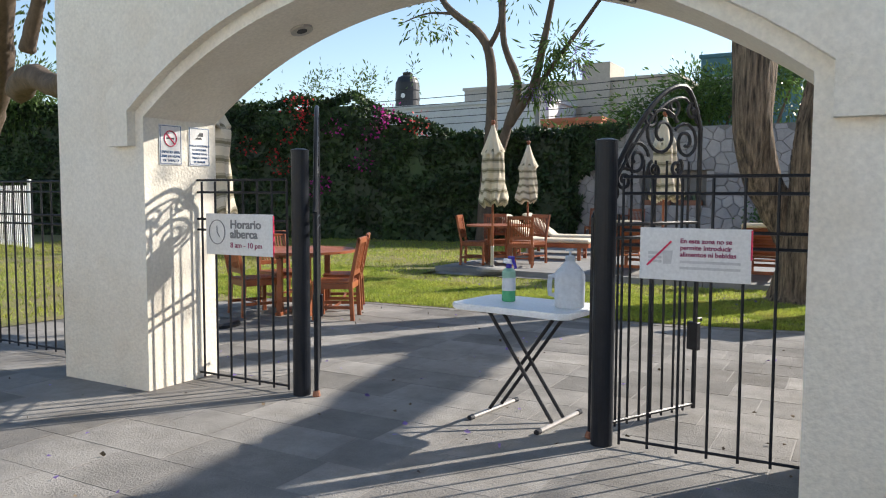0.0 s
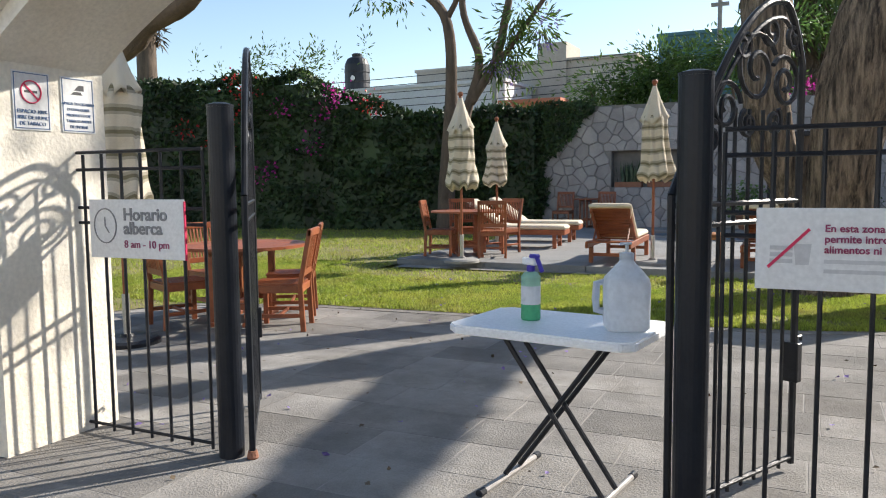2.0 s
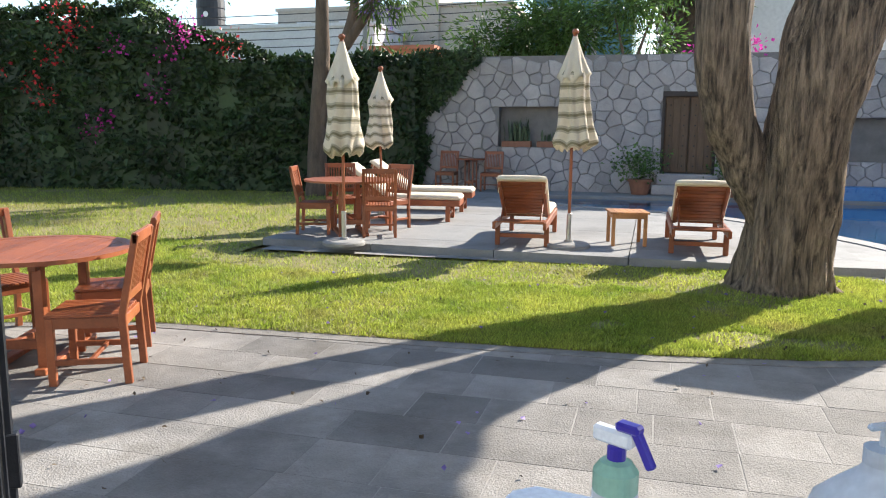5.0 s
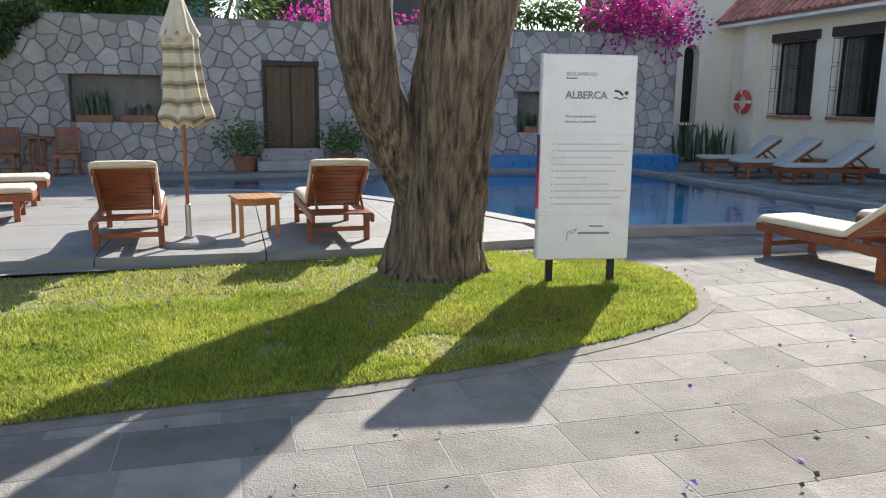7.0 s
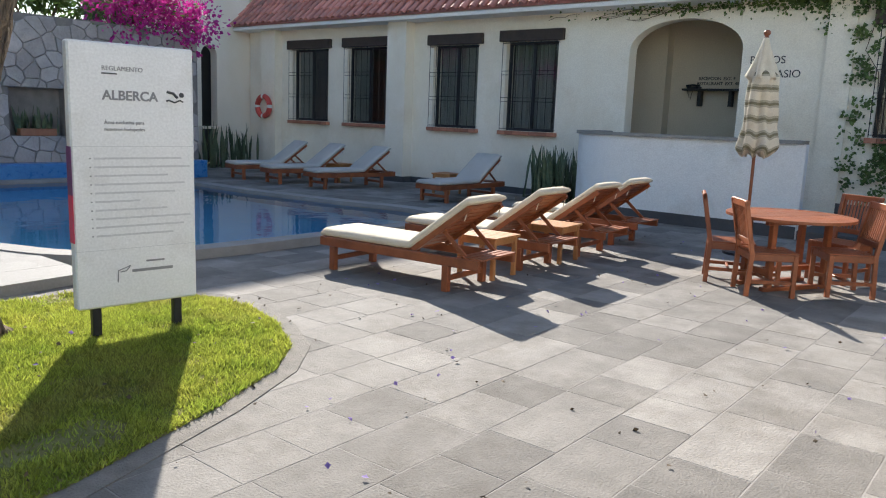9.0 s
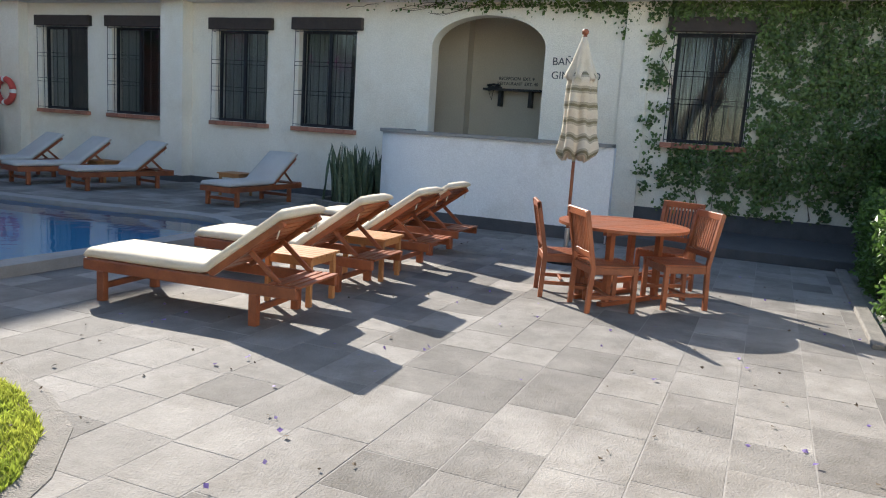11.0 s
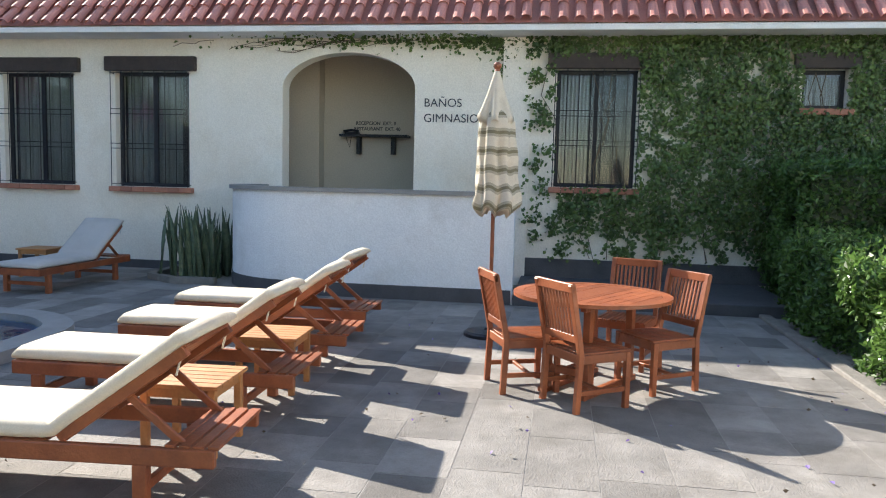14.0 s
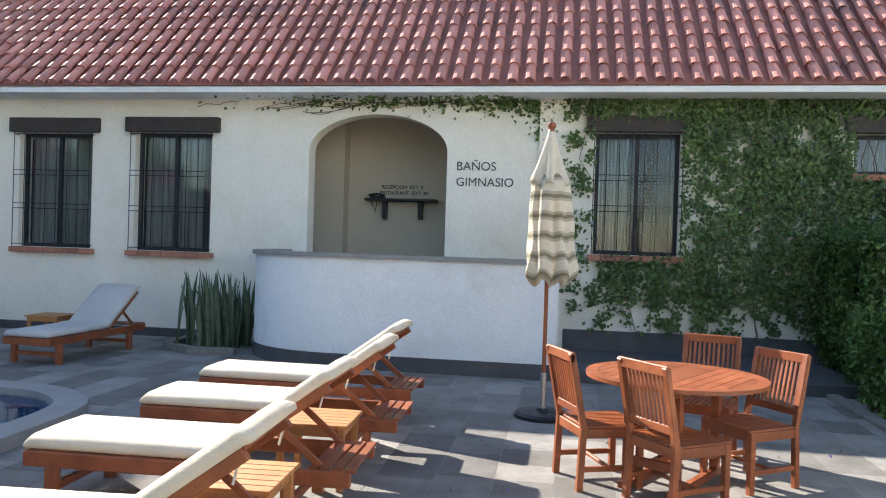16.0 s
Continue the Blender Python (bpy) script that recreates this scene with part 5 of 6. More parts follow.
tv, tf = tile_shape()
tile_me = bpy.data.meshes.new("roof_tile")
tile_me.from_pydata(tv, [], tf)
tile_me.materials.append(ROOF)
ROOF_ROT = Matrix(((0, cs, -sn), (-1, 0, 0), (0, sn, cs)))
rest_v, rest_f = [], []
tnp = np.array(tv)
rng = np.random.default_rng(4)
rotm = np.array(ROOF_ROT)
for r in range(12):
    for c in range(int(26.4 / PITCH)):
        yy = -1.95 + PITCH * (c + 0.5)
        base = Vector((EX - 0.06, yy + rng.normal() * 0.008, EZ + 0.015)) + Vector((cs, 0, sn)) * (COURSE * r + rng.normal() * 0.012)
        if r < 5 and 5.0 < yy < 18.6:
            ob = new("roof_tile", tile_me)
            ob.parent = roof
            m = ROOF_ROT.to_4x4()
            m.translation = base
            ob.matrix_basis = m
        else:
            q = tnp @ rotm.T + np.array(base)
            k0 = len(rest_v)
            rest_v += q.tolist()
            rest_f += [tuple(k0 + i for i in f) for f in tf]
pieces("roof_tiles", rest_v, rest_f, ROOF_FAR, house, "stuff", "red clay barrel tiles")

# ---- stone wall ----
SY, SX0, SX1, SH = 21.4, -16.0, 8.45, 3.27
HOLES = [(-5.33, -3.58, 1.13, 2.08), (-1.52, -0.34, 0.58, 2.42), (4.30, 5.40, 0.92, 1.86), (2.2, 3.4, 0.92, 1.86)]
sw = thing("wall_stone", "irregular grey-pink fieldstone garden wall", "wall", kind="structure")
bm = bmesh.new()
hs = sorted(HOLES)
x = SX0
for a, b, z0, z1 in hs:
    box(bm, x, SY, 0, a, SY + 0.45, SH)
    box(bm, a, SY, 0, b, SY + 0.45, z0)
    box(bm, a, SY, z1, b, SY + 0.45, SH)
    box(bm, a, SY + 0.30, z0, b, SY + 0.45, z1)
    x = b
box(bm, x, SY, 0, SX1, SY + 0.45, SH)
part("mortar_core", bm, STONE_MORTAR, sw)
rng = random.Random(7)
seeds = []
gx, gz = 0.33, 0.285
for i in range(-1, int((SX1 + 7.4) / gx) + 2):
    for j in range(-1, int(SH / gz) + 2):
        seeds.append((-7.4 + (i + 0.5 + 0.5 * (j % 2)) * gx + rng.uniform(-0.135, 0.135), (j + 0.5) * gz + rng.uniform(-0.11, 0.11)))
far_bm, near_stones = bmesh.new(), 0
for sx, sz in seeds:
    if not (-7.35 < sx < SX1 and 0 < sz < SH):
        continue
    cell = [(max(-7.4, sx - 0.6), max(0.02, sz - 0.6)), (min(SX1, sx + 0.6), max(0.02, sz - 0.6)), (min(SX1, sx + 0.6), min(SH - 0.02, sz + 0.6)), (max(-7.4, sx - 0.6), min(SH - 0.02, sz + 0.6))]
    for ox, oz in seeds:
        if (ox, oz) != (sx, sz) and abs(ox - sx) < 1.0 and abs(oz - sz) < 1.0:
            mx, mz = (ox + sx) / 2, (oz + sz) / 2
            dx_, dz_ = ox - sx, oz - sz
            cell = clip_half(cell, (mx, mz), (mx - dz_, mz + dx_))
            if not cell:
                break
    for a, b, z0, z1 in HOLES:
        if not cell or not (a - 0.6 < sx < b + 0.6 and z0 - 0.6 < sz < z1 + 0.6):
            continue
        gaps = [(a - sx, ((a, 0), (a, 1))), (sx - b, ((b, 1), (b, 0))), (z0 - sz, ((1, z0), (0, z0))), (sz - z1, ((0, z1), (1, z1)))]
        best = max(gaps, key=lambda g: g[0])
        p, q = best[1]
        if best[0] < -0.12:
            cell = []
        else:
            cell = clip_half(cell, p, q)
    if len(cell) < 3:
        continue
    cx, cz = sum(p[0] for p in cell) / len(cell), sum(p[1] for p in cell) / len(cell)
    big = max(math.hypot(p[0] - cx, p[1] - cz) for p in cell)
    if big < 0.08:
        continue
    k1, k2 = max(0.3, 1 - 0.011 / big), max(0.2, 1 - 0.034 / big)
    dep = rng.uniform(0.022, 0.05)
    close = -6.9 < sx < 2.2 and near_stones < 300
    bm = bmesh.new() if close else far_bm
    r0 = [bm.verts.new((cx + (p[0] - cx) * k1, SY + 0.01, cz + (p[1] - cz) * k1)) for p in cell]
    r1 = [bm.verts.new((cx + (p[0] - cx) * k1, SY - dep * 0.55, cz + (p[1] - cz) * k1)) for p in cell]
    r2 = [bm.verts.new((cx + (p[0] - cx) * k2, SY - dep * rng.uniform(0.85, 1.1), cz + (p[1] - cz) * k2)) for p in cell]
    n = len(cell)
    for i in range(n):
        bm.faces.new((r0[i], r1[i], r1[(i + 1) % n], r0[(i + 1) % n]))
        bm.faces.new((r1[i], r2[i], r2[(i + 1) % n], r1[(i + 1) % n]))
    bm.faces.new(r2)
    if close:
        bmesh.ops.recalc_face_normals(bm, faces=bm.faces)
        part("stone", bm, STONE, sw)
        near_stones += 1
bmesh.ops.recalc_face_normals(far_bm, faces=far_bm.faces)
tagged(part("stones", far_bm, STONE_FAR, sw, "further fieldstones"), kind="stuff")
dr = thing("door_1", "weathered double wooden door in the stone wall", "door", kind="structure")
for a, b in ((-1.47, -0.94), (-0.92, -0.39)):
    lf = part("door_leaf", boxbm(a, SY + 0.06, 0.60, b, SY + 0.11, 2.32, 0.006), DOORWOOD, dr)
    for i in range(3):
        part("plank", boxbm(a + 0.02 + i * 0.165, SY + 0.045, 0.64, a + 0.175 + i * 0.165, SY + 0.062, 2.28, 0.005), DOORWOOD, lf)
    for i in range(7):
        for j in (0.12, 0.42):
            part("stud", lathe(bmesh.new(), [(0.018, 0), (0.012, 0.012)], 8), IRON, lf).matrix_basis = pose(a + j, SY + 0.045, 0.75 + 0.23 * i, 90, 0, 0)
part("door_frame", boxbm(-1.54, SY - 0.03, 2.32, -0.32, SY + 0.14, 2.44, 0.006), DARKWOOD, dr)
for a in (-1.53, -0.39):
    part("door_frame", boxbm(a, SY - 0.03, 0.58, a + 0.06, SY + 0.14, 2.32, 0.005), DARKWOOD, dr)
part("door_step", boxbm(-1.7, SY - 0.35, 0.10, -0.15, SY + 0.02, 0.32, 0.02), STONE, dr)
part("door_step", boxbm(-1.6, SY - 0.16, 0.32, -0.25, SY + 0.02, 0.57, 0.02), STONE, dr)
solid("wall_ledge", boxbm(1.4, SY - 0.45, -0.1, 8.4, SY - 0.07, 0.40, 0.02), POOL_TILE, "blue tiled water ledge below the stone wall", "ledge", kind="structure")


def potted(x, y, z, seed, r=0.24, h=0.6):
    t = thing("potted_plant", "bushy green plant in a terracotta pot", "plant", "potted plants", pose(x, y, z))
    part("pot", lathe(bmesh.new(), [(r * 0.6, 0), (r * 0.85, 0.30), (r * 0.95, 0.30), (r * 0.95, 0.35), (r * 0.6, 0.345)], 18), TERRACOTTA, t)
    g = np.random.default_rng(seed)
    p = g.normal(size=(700, 3)) * [r * 0.85, r * 0.85, h * 0.28] + [0, 0, 0.35 + h * 0.45]
    v, f = leaves(p[p[:, 2] > 0.3], 0.09, seed=seed)
    pieces("foliage", v, f, LEAF_BOX, t)


def snake_plants(x0, x1, y0, y1, z, n, h, seed, name="snake_plants"):
    t = thing(name, "clump of tall upright snake plants", "plant", "snake plants")
    g = np.random.default_rng(seed)
    for k in range(n):
        x, y = g.uniform(x0, x1), g.uniform(y0, y1)
        hh, a, ln, tw = h * g.uniform(0.55, 1.1), g.uniform(0, 6.28), g.uniform(0, 0.22) * h, g.uniform(0, 3.1)
        bm = bmesh.new()
        rows = []
        for i in range(7):
            s = i / 6
            w = 0.035 * (0.7 + 0.6 * s) * (1 - max(0, s - 0.6) / 0.4) + 0.002
            c = Vector((x + math.cos(a) * ln * s * s, y + math.sin(a) * ln * s * s, z + hh * s))
            d = Vector((math.cos(tw + s), math.sin(tw + s), 0))
            rows.append((bm.verts.new(c - d * w), bm.verts.new(c + Vector((-d.y, d.x, 0)) * 0.008), bm.verts.new(c + d * w)))
        for p, q in zip(rows, rows[1:]):
            bm.faces.new((p[0], p[1], q[1], q[0]))
            bm.faces.new((p[1], p[2], q[2], q[1]))
        part("leaf", bm, LEAF_SNAKE, t)


for px, ph_ in ((-1.95, 0.75), (0.15, 0.7)):
    potted(px, SY - 0.30, 0.098 if px < 1.3 else 0, int(px * 10) + 50, 0.3, ph_)
snake_plants(9.3, 11.6, 23.2, 24.0, 0.0, 70, 1.15, 3)
snake_plants(10.7, 11.75, 12.95, 13.75, 0.0, 90, 1.05, 5)
solid("plant_curb", ribbon(bmesh.new(), [(10.5, 12.75), (10.45, 13.4), (10.8, 13.95), (12.0, 14.05)], [(10.62, 12.75), (10.57, 13.36), (10.86, 13.84), (12.0, 13.93)], 0, 0.10, False), CURB, "low cement kerb round the snake plants", "kerb", kind="structure")
pl = thing("planter_box", "terracotta planter trough in the wall niche", "planter", "niche planters", pose(-4.9, SY + 0.13, 1.13))
part("trough", boxbm(-0.35, -0.12, 0, 0.35, 0.12, 0.14, 0.01), TERRACOTTA, pl)
copy_thing(pl, pose(-4.05, SY + 0.13, 1.13))
snake_plants(-5.2, -4.6, SY + 0.08, SY + 0.2, 1.25, 30, 0.55, 8)
snake_plants(-4.3, -3.75, SY + 0.08, SY + 0.2, 1.25, 14, 0.28, 9)
snake_plants(4.4, 5.3, SY + 0.08, SY + 0.2, 0.98, 26, 0.5, 10)
pl2 = copy_thing(pl, pose(4.85, SY + 0.13, 0.92))


# ---- plants and trees ----
def limb(pts, radii, material, parent, name, seed=0, n=20, furrow=0.10):
    """A bark-covered limb with deep lengthwise furrows, through a few points."""
    P, R = [], []
    m = len(pts)
    for i in range(m - 1):
        a, b, c, d = (Vector(pts[min(max(i + k, 0), m - 1)]) for k in (-1, 0, 1, 2))
        for s in range(7):
            t = s / 7
            P.append(0.5 * ((2 * b) + (c - a) * t + (2 * a - 5 * b + 4 * c - d) * t * t + (3 * b - a - 3 * c + d) * t ** 3))
            R.append(radii[i] + (radii[i + 1] - radii[i]) * t)
    P.append(Vector(pts[-1]))
    R.append(radii[-1])
    bm = bmesh.new()
    tube(bm, P, R, n)
    centre_of = {}
    bm.verts.index_update()
    for v in bm.verts:
        k = v.index // n
        k = min(k, len(P) - 1)
        d = (v.co - P[k])
        if d.length > 1e-5:
            q = Vector((v.co.x * 9, v.co.y * 9, v.co.z * 1.0 + seed))
            v.co += d * (furrow * 2.2 * noise.noise(q) + furrow * noise.noise(q * 2.6))
    return part(name, bm, material, parent, smooth=True)


def crown(parent, centres, per, spread, size, material, seed, name="crown", droop=0.4, slim=0.35):
    g = np.random.default_rng(seed)
    pts = np.concatenate([g.normal(size=(per, 3)) * spread + np.array(c) for c in centres])
    v, f = leaves(pts, size, seed=seed, droop=droop, slim=slim)
    return pieces(name, v, f, material, parent)


tree = thing("pepper_tree", "large old tree with a forked, deeply furrowed trunk", "tree")
limb([(-0.38, 11.12, -0.05), (-0.38, 11.12, 0.10), (-0.37, 11.10, 0.45), (-0.33, 11.0, 1.0), (-0.28, 10.86, 1.7), (-0.14, 10.78, 2.5), (0.08, 10.8, 3.3), (0.25, 10.95, 4.1), (0.55, 11.1, 5.4), (0.9, 11.3, 7.0), (1.0, 11.4, 8.6)], [0.57, 0.47, 0.42, 0.40, 0.38, 0.40, 0.39, 0.27, 0.22, 0.15, 0.07], BARK, tree, "trunk", 1, 120, 0.075)
limb([(-0.52, 11.08, 0.60), (-0.76, 10.98, 1.15), (-1.02, 10.86, 1.75), (-1.12, 10.78, 2.4), (-1.12, 10.8, 3.4), (-1.2, 10.95, 4.6), (-1.9, 11.2, 6.4), (-2.3, 11.3, 8.0)], [0.17, 0.22, 0.235, 0.25, 0.27, 0.22, 0.15, 0.06], BARK, tree, "limb", 3, 80, 0.075)
limb([(0.10, 10.82, 2.95), (0.92, 11.05, 3.75), (1.95, 11.15, 4.6), (2.95, 11.15, 5.4), (4.0, 11.2, 6.35), (5.0, 11.3, 7.3)], [0.30, 0.28, 0.26, 0.23, 0.20, 0.12], BARK, tree, "limb", 5, 48)
limb([(0.38, 11.03, 4.8), (0.0, 10.4, 5.9), (-0.8, 9.8, 7.0)], [0.2, 0.14, 0.05], BARK, tree, "limb", 7, 24)
limb([(-1.35, 10.85, 4.2), (-2.0, 10.6, 5.4), (-2.8, 10.0, 6.4)], [0.14, 0.1, 0.04], BARK, tree, "limb", 8, 24)
g = np.random.default_rng(3)
cs_ = [(-0.8 + g.normal() * 2.0, 11.2 + g.normal() * 1.7, 7.2 + abs(g.normal()) * 1.3) for _ in range(30)]
crown(tree, cs_, 300, 0.5, 0.16, LEAF_TREE, 5)

jt = thing("jacaranda_tree", "slender jacaranda with several stems and violet blossom", "tree")
for k, (pts, rad) in enumerate(([[(-9.05, 19, -0.02), (-9.0, 19, 1.4), (-8.85, 19, 3.6), (-9.03, 19, 5.5), (-10.3, 19, 6.7), (-11, 19.2, 8)], [0.27, 0.2, 0.16, 0.13, 0.09, 0.03]],
                                [[(-8.95, 19, 1.6), (-8.42, 19.05, 3.16), (-8.1, 19.05, 4.35), (-8.53, 19, 5.7), (-8.4, 19, 8)], [0.15, 0.13, 0.11, 0.09, 0.03]],
                                [[(-8.35, 19.05, 3.3), (-7.69, 19.1, 4.3), (-7.4, 19.1, 5.4), (-6.9, 19.2, 8)], [0.13, 0.11, 0.1, 0.03]],
                                [[(-8.0, 19.1, 3.8), (-7.37, 19.1, 4.5), (-6.0, 19.1, 6.2), (-5.2, 19, 7.2)], [0.09, 0.07, 0.05, 0.02]],
                                [[(-9.03, 19, 5.3), (-8.6, 19, 6.2), (-8.9, 19, 8)], [0.09, 0.06, 0.02]],
                                [[(-9.9, 19, 6.4), (-10.8, 18.9, 6.5), (-11.6, 18.8, 6.3)], [0.05, 0.03, 0.012]])):
    limb(pts, rad, BARK_D, jt, "trunk" if k == 0 else "stem", k, 14, 0.06)
crown(jt, [(-10.8, 18.9, 6.0), (-11.3, 18.9, 6.2), (-10.3, 19, 6.0), (-10.9, 19, 6.7), (-8, 19, 6.6), (-9.5, 19, 7.2)], 45, 0.24, 0.20, LEAF_TREE, 11, droop=0.9, slim=0.25)
crown(jt, [(-7.3, 19, 4.9), (-7.0, 19, 5.3), (-6.5, 19, 4.9), (-7.6, 19, 4.2), (-7.1, 19, 4.3)], 150, 0.22, 0.24, LEAF_TREE, 12, droop=0.9, slim=0.2)
crown(jt, [(-7.7, 18.9, 4.05), (-7.2, 18.9, 4.0), (-6.2, 18.9, 5.1), (-6.4, 18.9, 4.6)], 60, 0.11, 0.10, PETAL_V, 13, name="blossom")

lt_ = thing("garden_tree", "dark spreading tree beyond the side fence", "tree")
limb([(-20.5, 11.5, 0), (-19.2, 11, 2.2), (-16.6, 10, 3.8), (-14.7, 9, 4.95), (-13, 8.2, 6.4)], [0.4, 0.35, 0.3, 0.24, 0.1], BARK_D, lt_, "trunk", 2, 24)
limb([(-15.8, 10, 3.6), (-14.2, 9.3, 3.7), (-12.9, 9, 3.4), (-11.6, 8.7, 3.9)], [0.26, 0.24, 0.2, 0.1], BARK_D, lt_, "limb", 4, 20)
limb([(-14.2, 9.2, 4.2), (-13.4, 9, 5.2), (-12.6, 9, 6.4)], [0.16, 0.12, 0.05], BARK_D, lt_, "limb", 5, 16)
limb([(-12.9, 9, 3.4), (-10.8, 9, 3.0), (-9.28, 9, 3.18), (-8.69, 9, 3.5), (-7.9, 9, 3.80), (-7.1, 8.9, 4.5)], [0.2, 0.19, 0.17, 0.15, 0.13, 0.06], BARK_D, lt_, "limb", 6, 18)
crown(lt_, [(-14.5 + g.normal() * 1.8, 9.5 + g.normal() * 1.5, 7.0 + g.normal() * 0.7) for _ in range(18)], 260, 0.5, 0.16, LEAF_TREE, 15)


def palm(x, y, h, frond_z, seed):
    """A fan palm: a rough trunk with a skirt of dead fronds and long hanging green leaves."""
    t = thing("palm_tree", "tall palm with a shaggy skirt of dead fronds", "tree", "palms")
    limb([(x, y, 0), (x + 0.1, y, h * 0.5), (x, y, h)], [0.45, 0.4, 0.35], BARK_D, t, "trunk", seed, 16, 0.08)
    q = np.random.default_rng(seed)
    for nm, mt, n, z0, z1, spread in (("dead_fronds", DRY, 900, h - 4.0, h, 0.55), ("fronds", LEAF_TREE, 1600, frond_z - 1.0, h + 1.0, 1.7)):
        a, r = q.uniform(0, 6.28, n), np.sqrt(q.random(n)) * spread + 0.25
        z = q.uniform(z0, z1, n)
        v, f = leaves(np.stack([x + r * np.cos(a), y + r * np.sin(a), z], 1), 0.55, seed=seed, droop=1.6, slim=0.09)
        pieces(nm, v, f, mt, t)


palm(-26.6, 26, 11.5, 11.5, 4)
palm(-0.9, 30, 7.6, 6.6, 5)


def hedge(name, label, line, h_of, depth, n, size, material, seed, core=True):
    """A leafy wall along a plan line; h_of gives its height along x."""
    t = thing(name, label, "hedge")
    g = np.random.default_rng(seed)
    pts = []
    seg = [(Vector(a), Vector(b)) for a, b in zip(line, line[1:])]
    tot = sum((b - a).length for a, b in seg)
    bm = bmesh.new()
    for a, b in seg:
        d = (b - a).normalized()
        nrm = Vector((d.y, -d.x))
        if core:
            steps = max(1, int((b - a).length / 0.8))
            for s in range(steps):
                p, q = a.lerp(b, s / steps), a.lerp(b, (s + 1) / steps)
                hh = min(h_of(p.x), h_of(q.x)) - 0.12
                prism(bm, [tuple(p - nrm * depth * 0.95), tuple(q - nrm * depth * 0.95), tuple(q - nrm * 0.12), tuple(p - nrm * 0.12)][::1], 0.0, hh)
        k = int(n * (b - a).length / tot)
        for _ in range(k):
            p = a.lerp(b, g.random())
            hh = h_of(p.x)
            lump = 0.16 * noise.noise(Vector((p.x * 0.9, p.y * 0.9, 0.0))) + 0.0
            if g.random() < 0.72:
                z = g.random() ** 0.85 * hh
                off = 0.26 * noise.noise(Vector((p.x * 1.6, z * 1.6, seed))) + g.normal() * 0.05
                q = p + nrm * (off - 0.04)
                pts.append((q.x, q.y, z))
            else:
                q = p - nrm * g.random() * depth
                pts.append((q.x, q.y, hh + lump + abs(g.normal()) * 0.07))
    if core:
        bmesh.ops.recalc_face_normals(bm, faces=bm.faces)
        # solid block in dark leaf colour, painted for the shade between the leaves
        part("core", bm, LEAF_HEDGE, t, "solid dark core standing in for shaded inner growth")
    v, f = leaves(pts, size, seed=seed)
    pieces("foliage", v, f, material, t)
    return t


def back_h(x):
    return 3.12 + 0.25 * noise.noise(Vector((x * 0.7, 3, 0))) + (min(1.1, max(0, (-10.4 - x) * 0.33)))


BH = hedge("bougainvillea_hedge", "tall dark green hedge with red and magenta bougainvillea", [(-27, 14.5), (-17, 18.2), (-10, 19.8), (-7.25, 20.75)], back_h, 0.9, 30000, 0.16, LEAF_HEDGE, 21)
g = np.random.default_rng(31)
for nm, mt, spots in (("magenta_blossom", PETAL_M, [(-12.4, 18.95, 3.75), (-12.1, 19.0, 3.7), (-12.7, 18.9, 3.3), (-14.3, 18.5, 1.7), (-14.6, 18.5, 1.5), (-13.9, 18.6, 3.4), (-13.0, 18.8, 2.4)]),
                      ("red_blossom", PETAL_R, [(-15.0, 18.4, 3.6), (-14.8, 18.4, 3.9), (-15.5, 18.3, 3.2), (-16.1, 18.2, 2.6), (-15.6, 18.2, 2.2), (-16.8, 18, 2.9), (-11.3, 19.2, 3.45), (-21, 16.6, 3.0), (-22, 16.2, 2.5), (-20.5, 16.8, 2.3), (-15.2, 18.3, 4.2)])):
    crown(BH, spots, 30, (0.17, 0.08, 0.15), 0.085, mt, 33, name=nm, droop=0, slim=0.8)
crown(BH, [(-14 + g.normal() * 1.6, 18.7, 4.4 + g.random() * 0.5) for _ in range(16)] + [(-16.5, 18.2, 4.7), (-12.8, 18.9, 4.6)], 40, (0.10, 0.1, 0.25), 0.12, LEAF_TREE, 34, name="shoots", droop=-0.5)
# creeper over the end of the stone wall
vp = []
while len(vp) < 3500:
    x, z = g.uniform(-7.5, -5.7), g.uniform(0, 3.4)
    if x < -7.1 + 1.35 * max(0, (z - 1.9) / 1.4) ** 0.8 + 0.2 * noise.noise(Vector((z * 2, x * 2, 1))):
        vp.append((x, 21.27 + g.normal() * 0.04, z))
v, f = leaves(vp, 0.12, flat=(0, 1, 0), seed=6)
cr = thing("wall_creeper", "dark green creeper over the end of the stone wall", "creeper")
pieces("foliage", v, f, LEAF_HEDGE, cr)
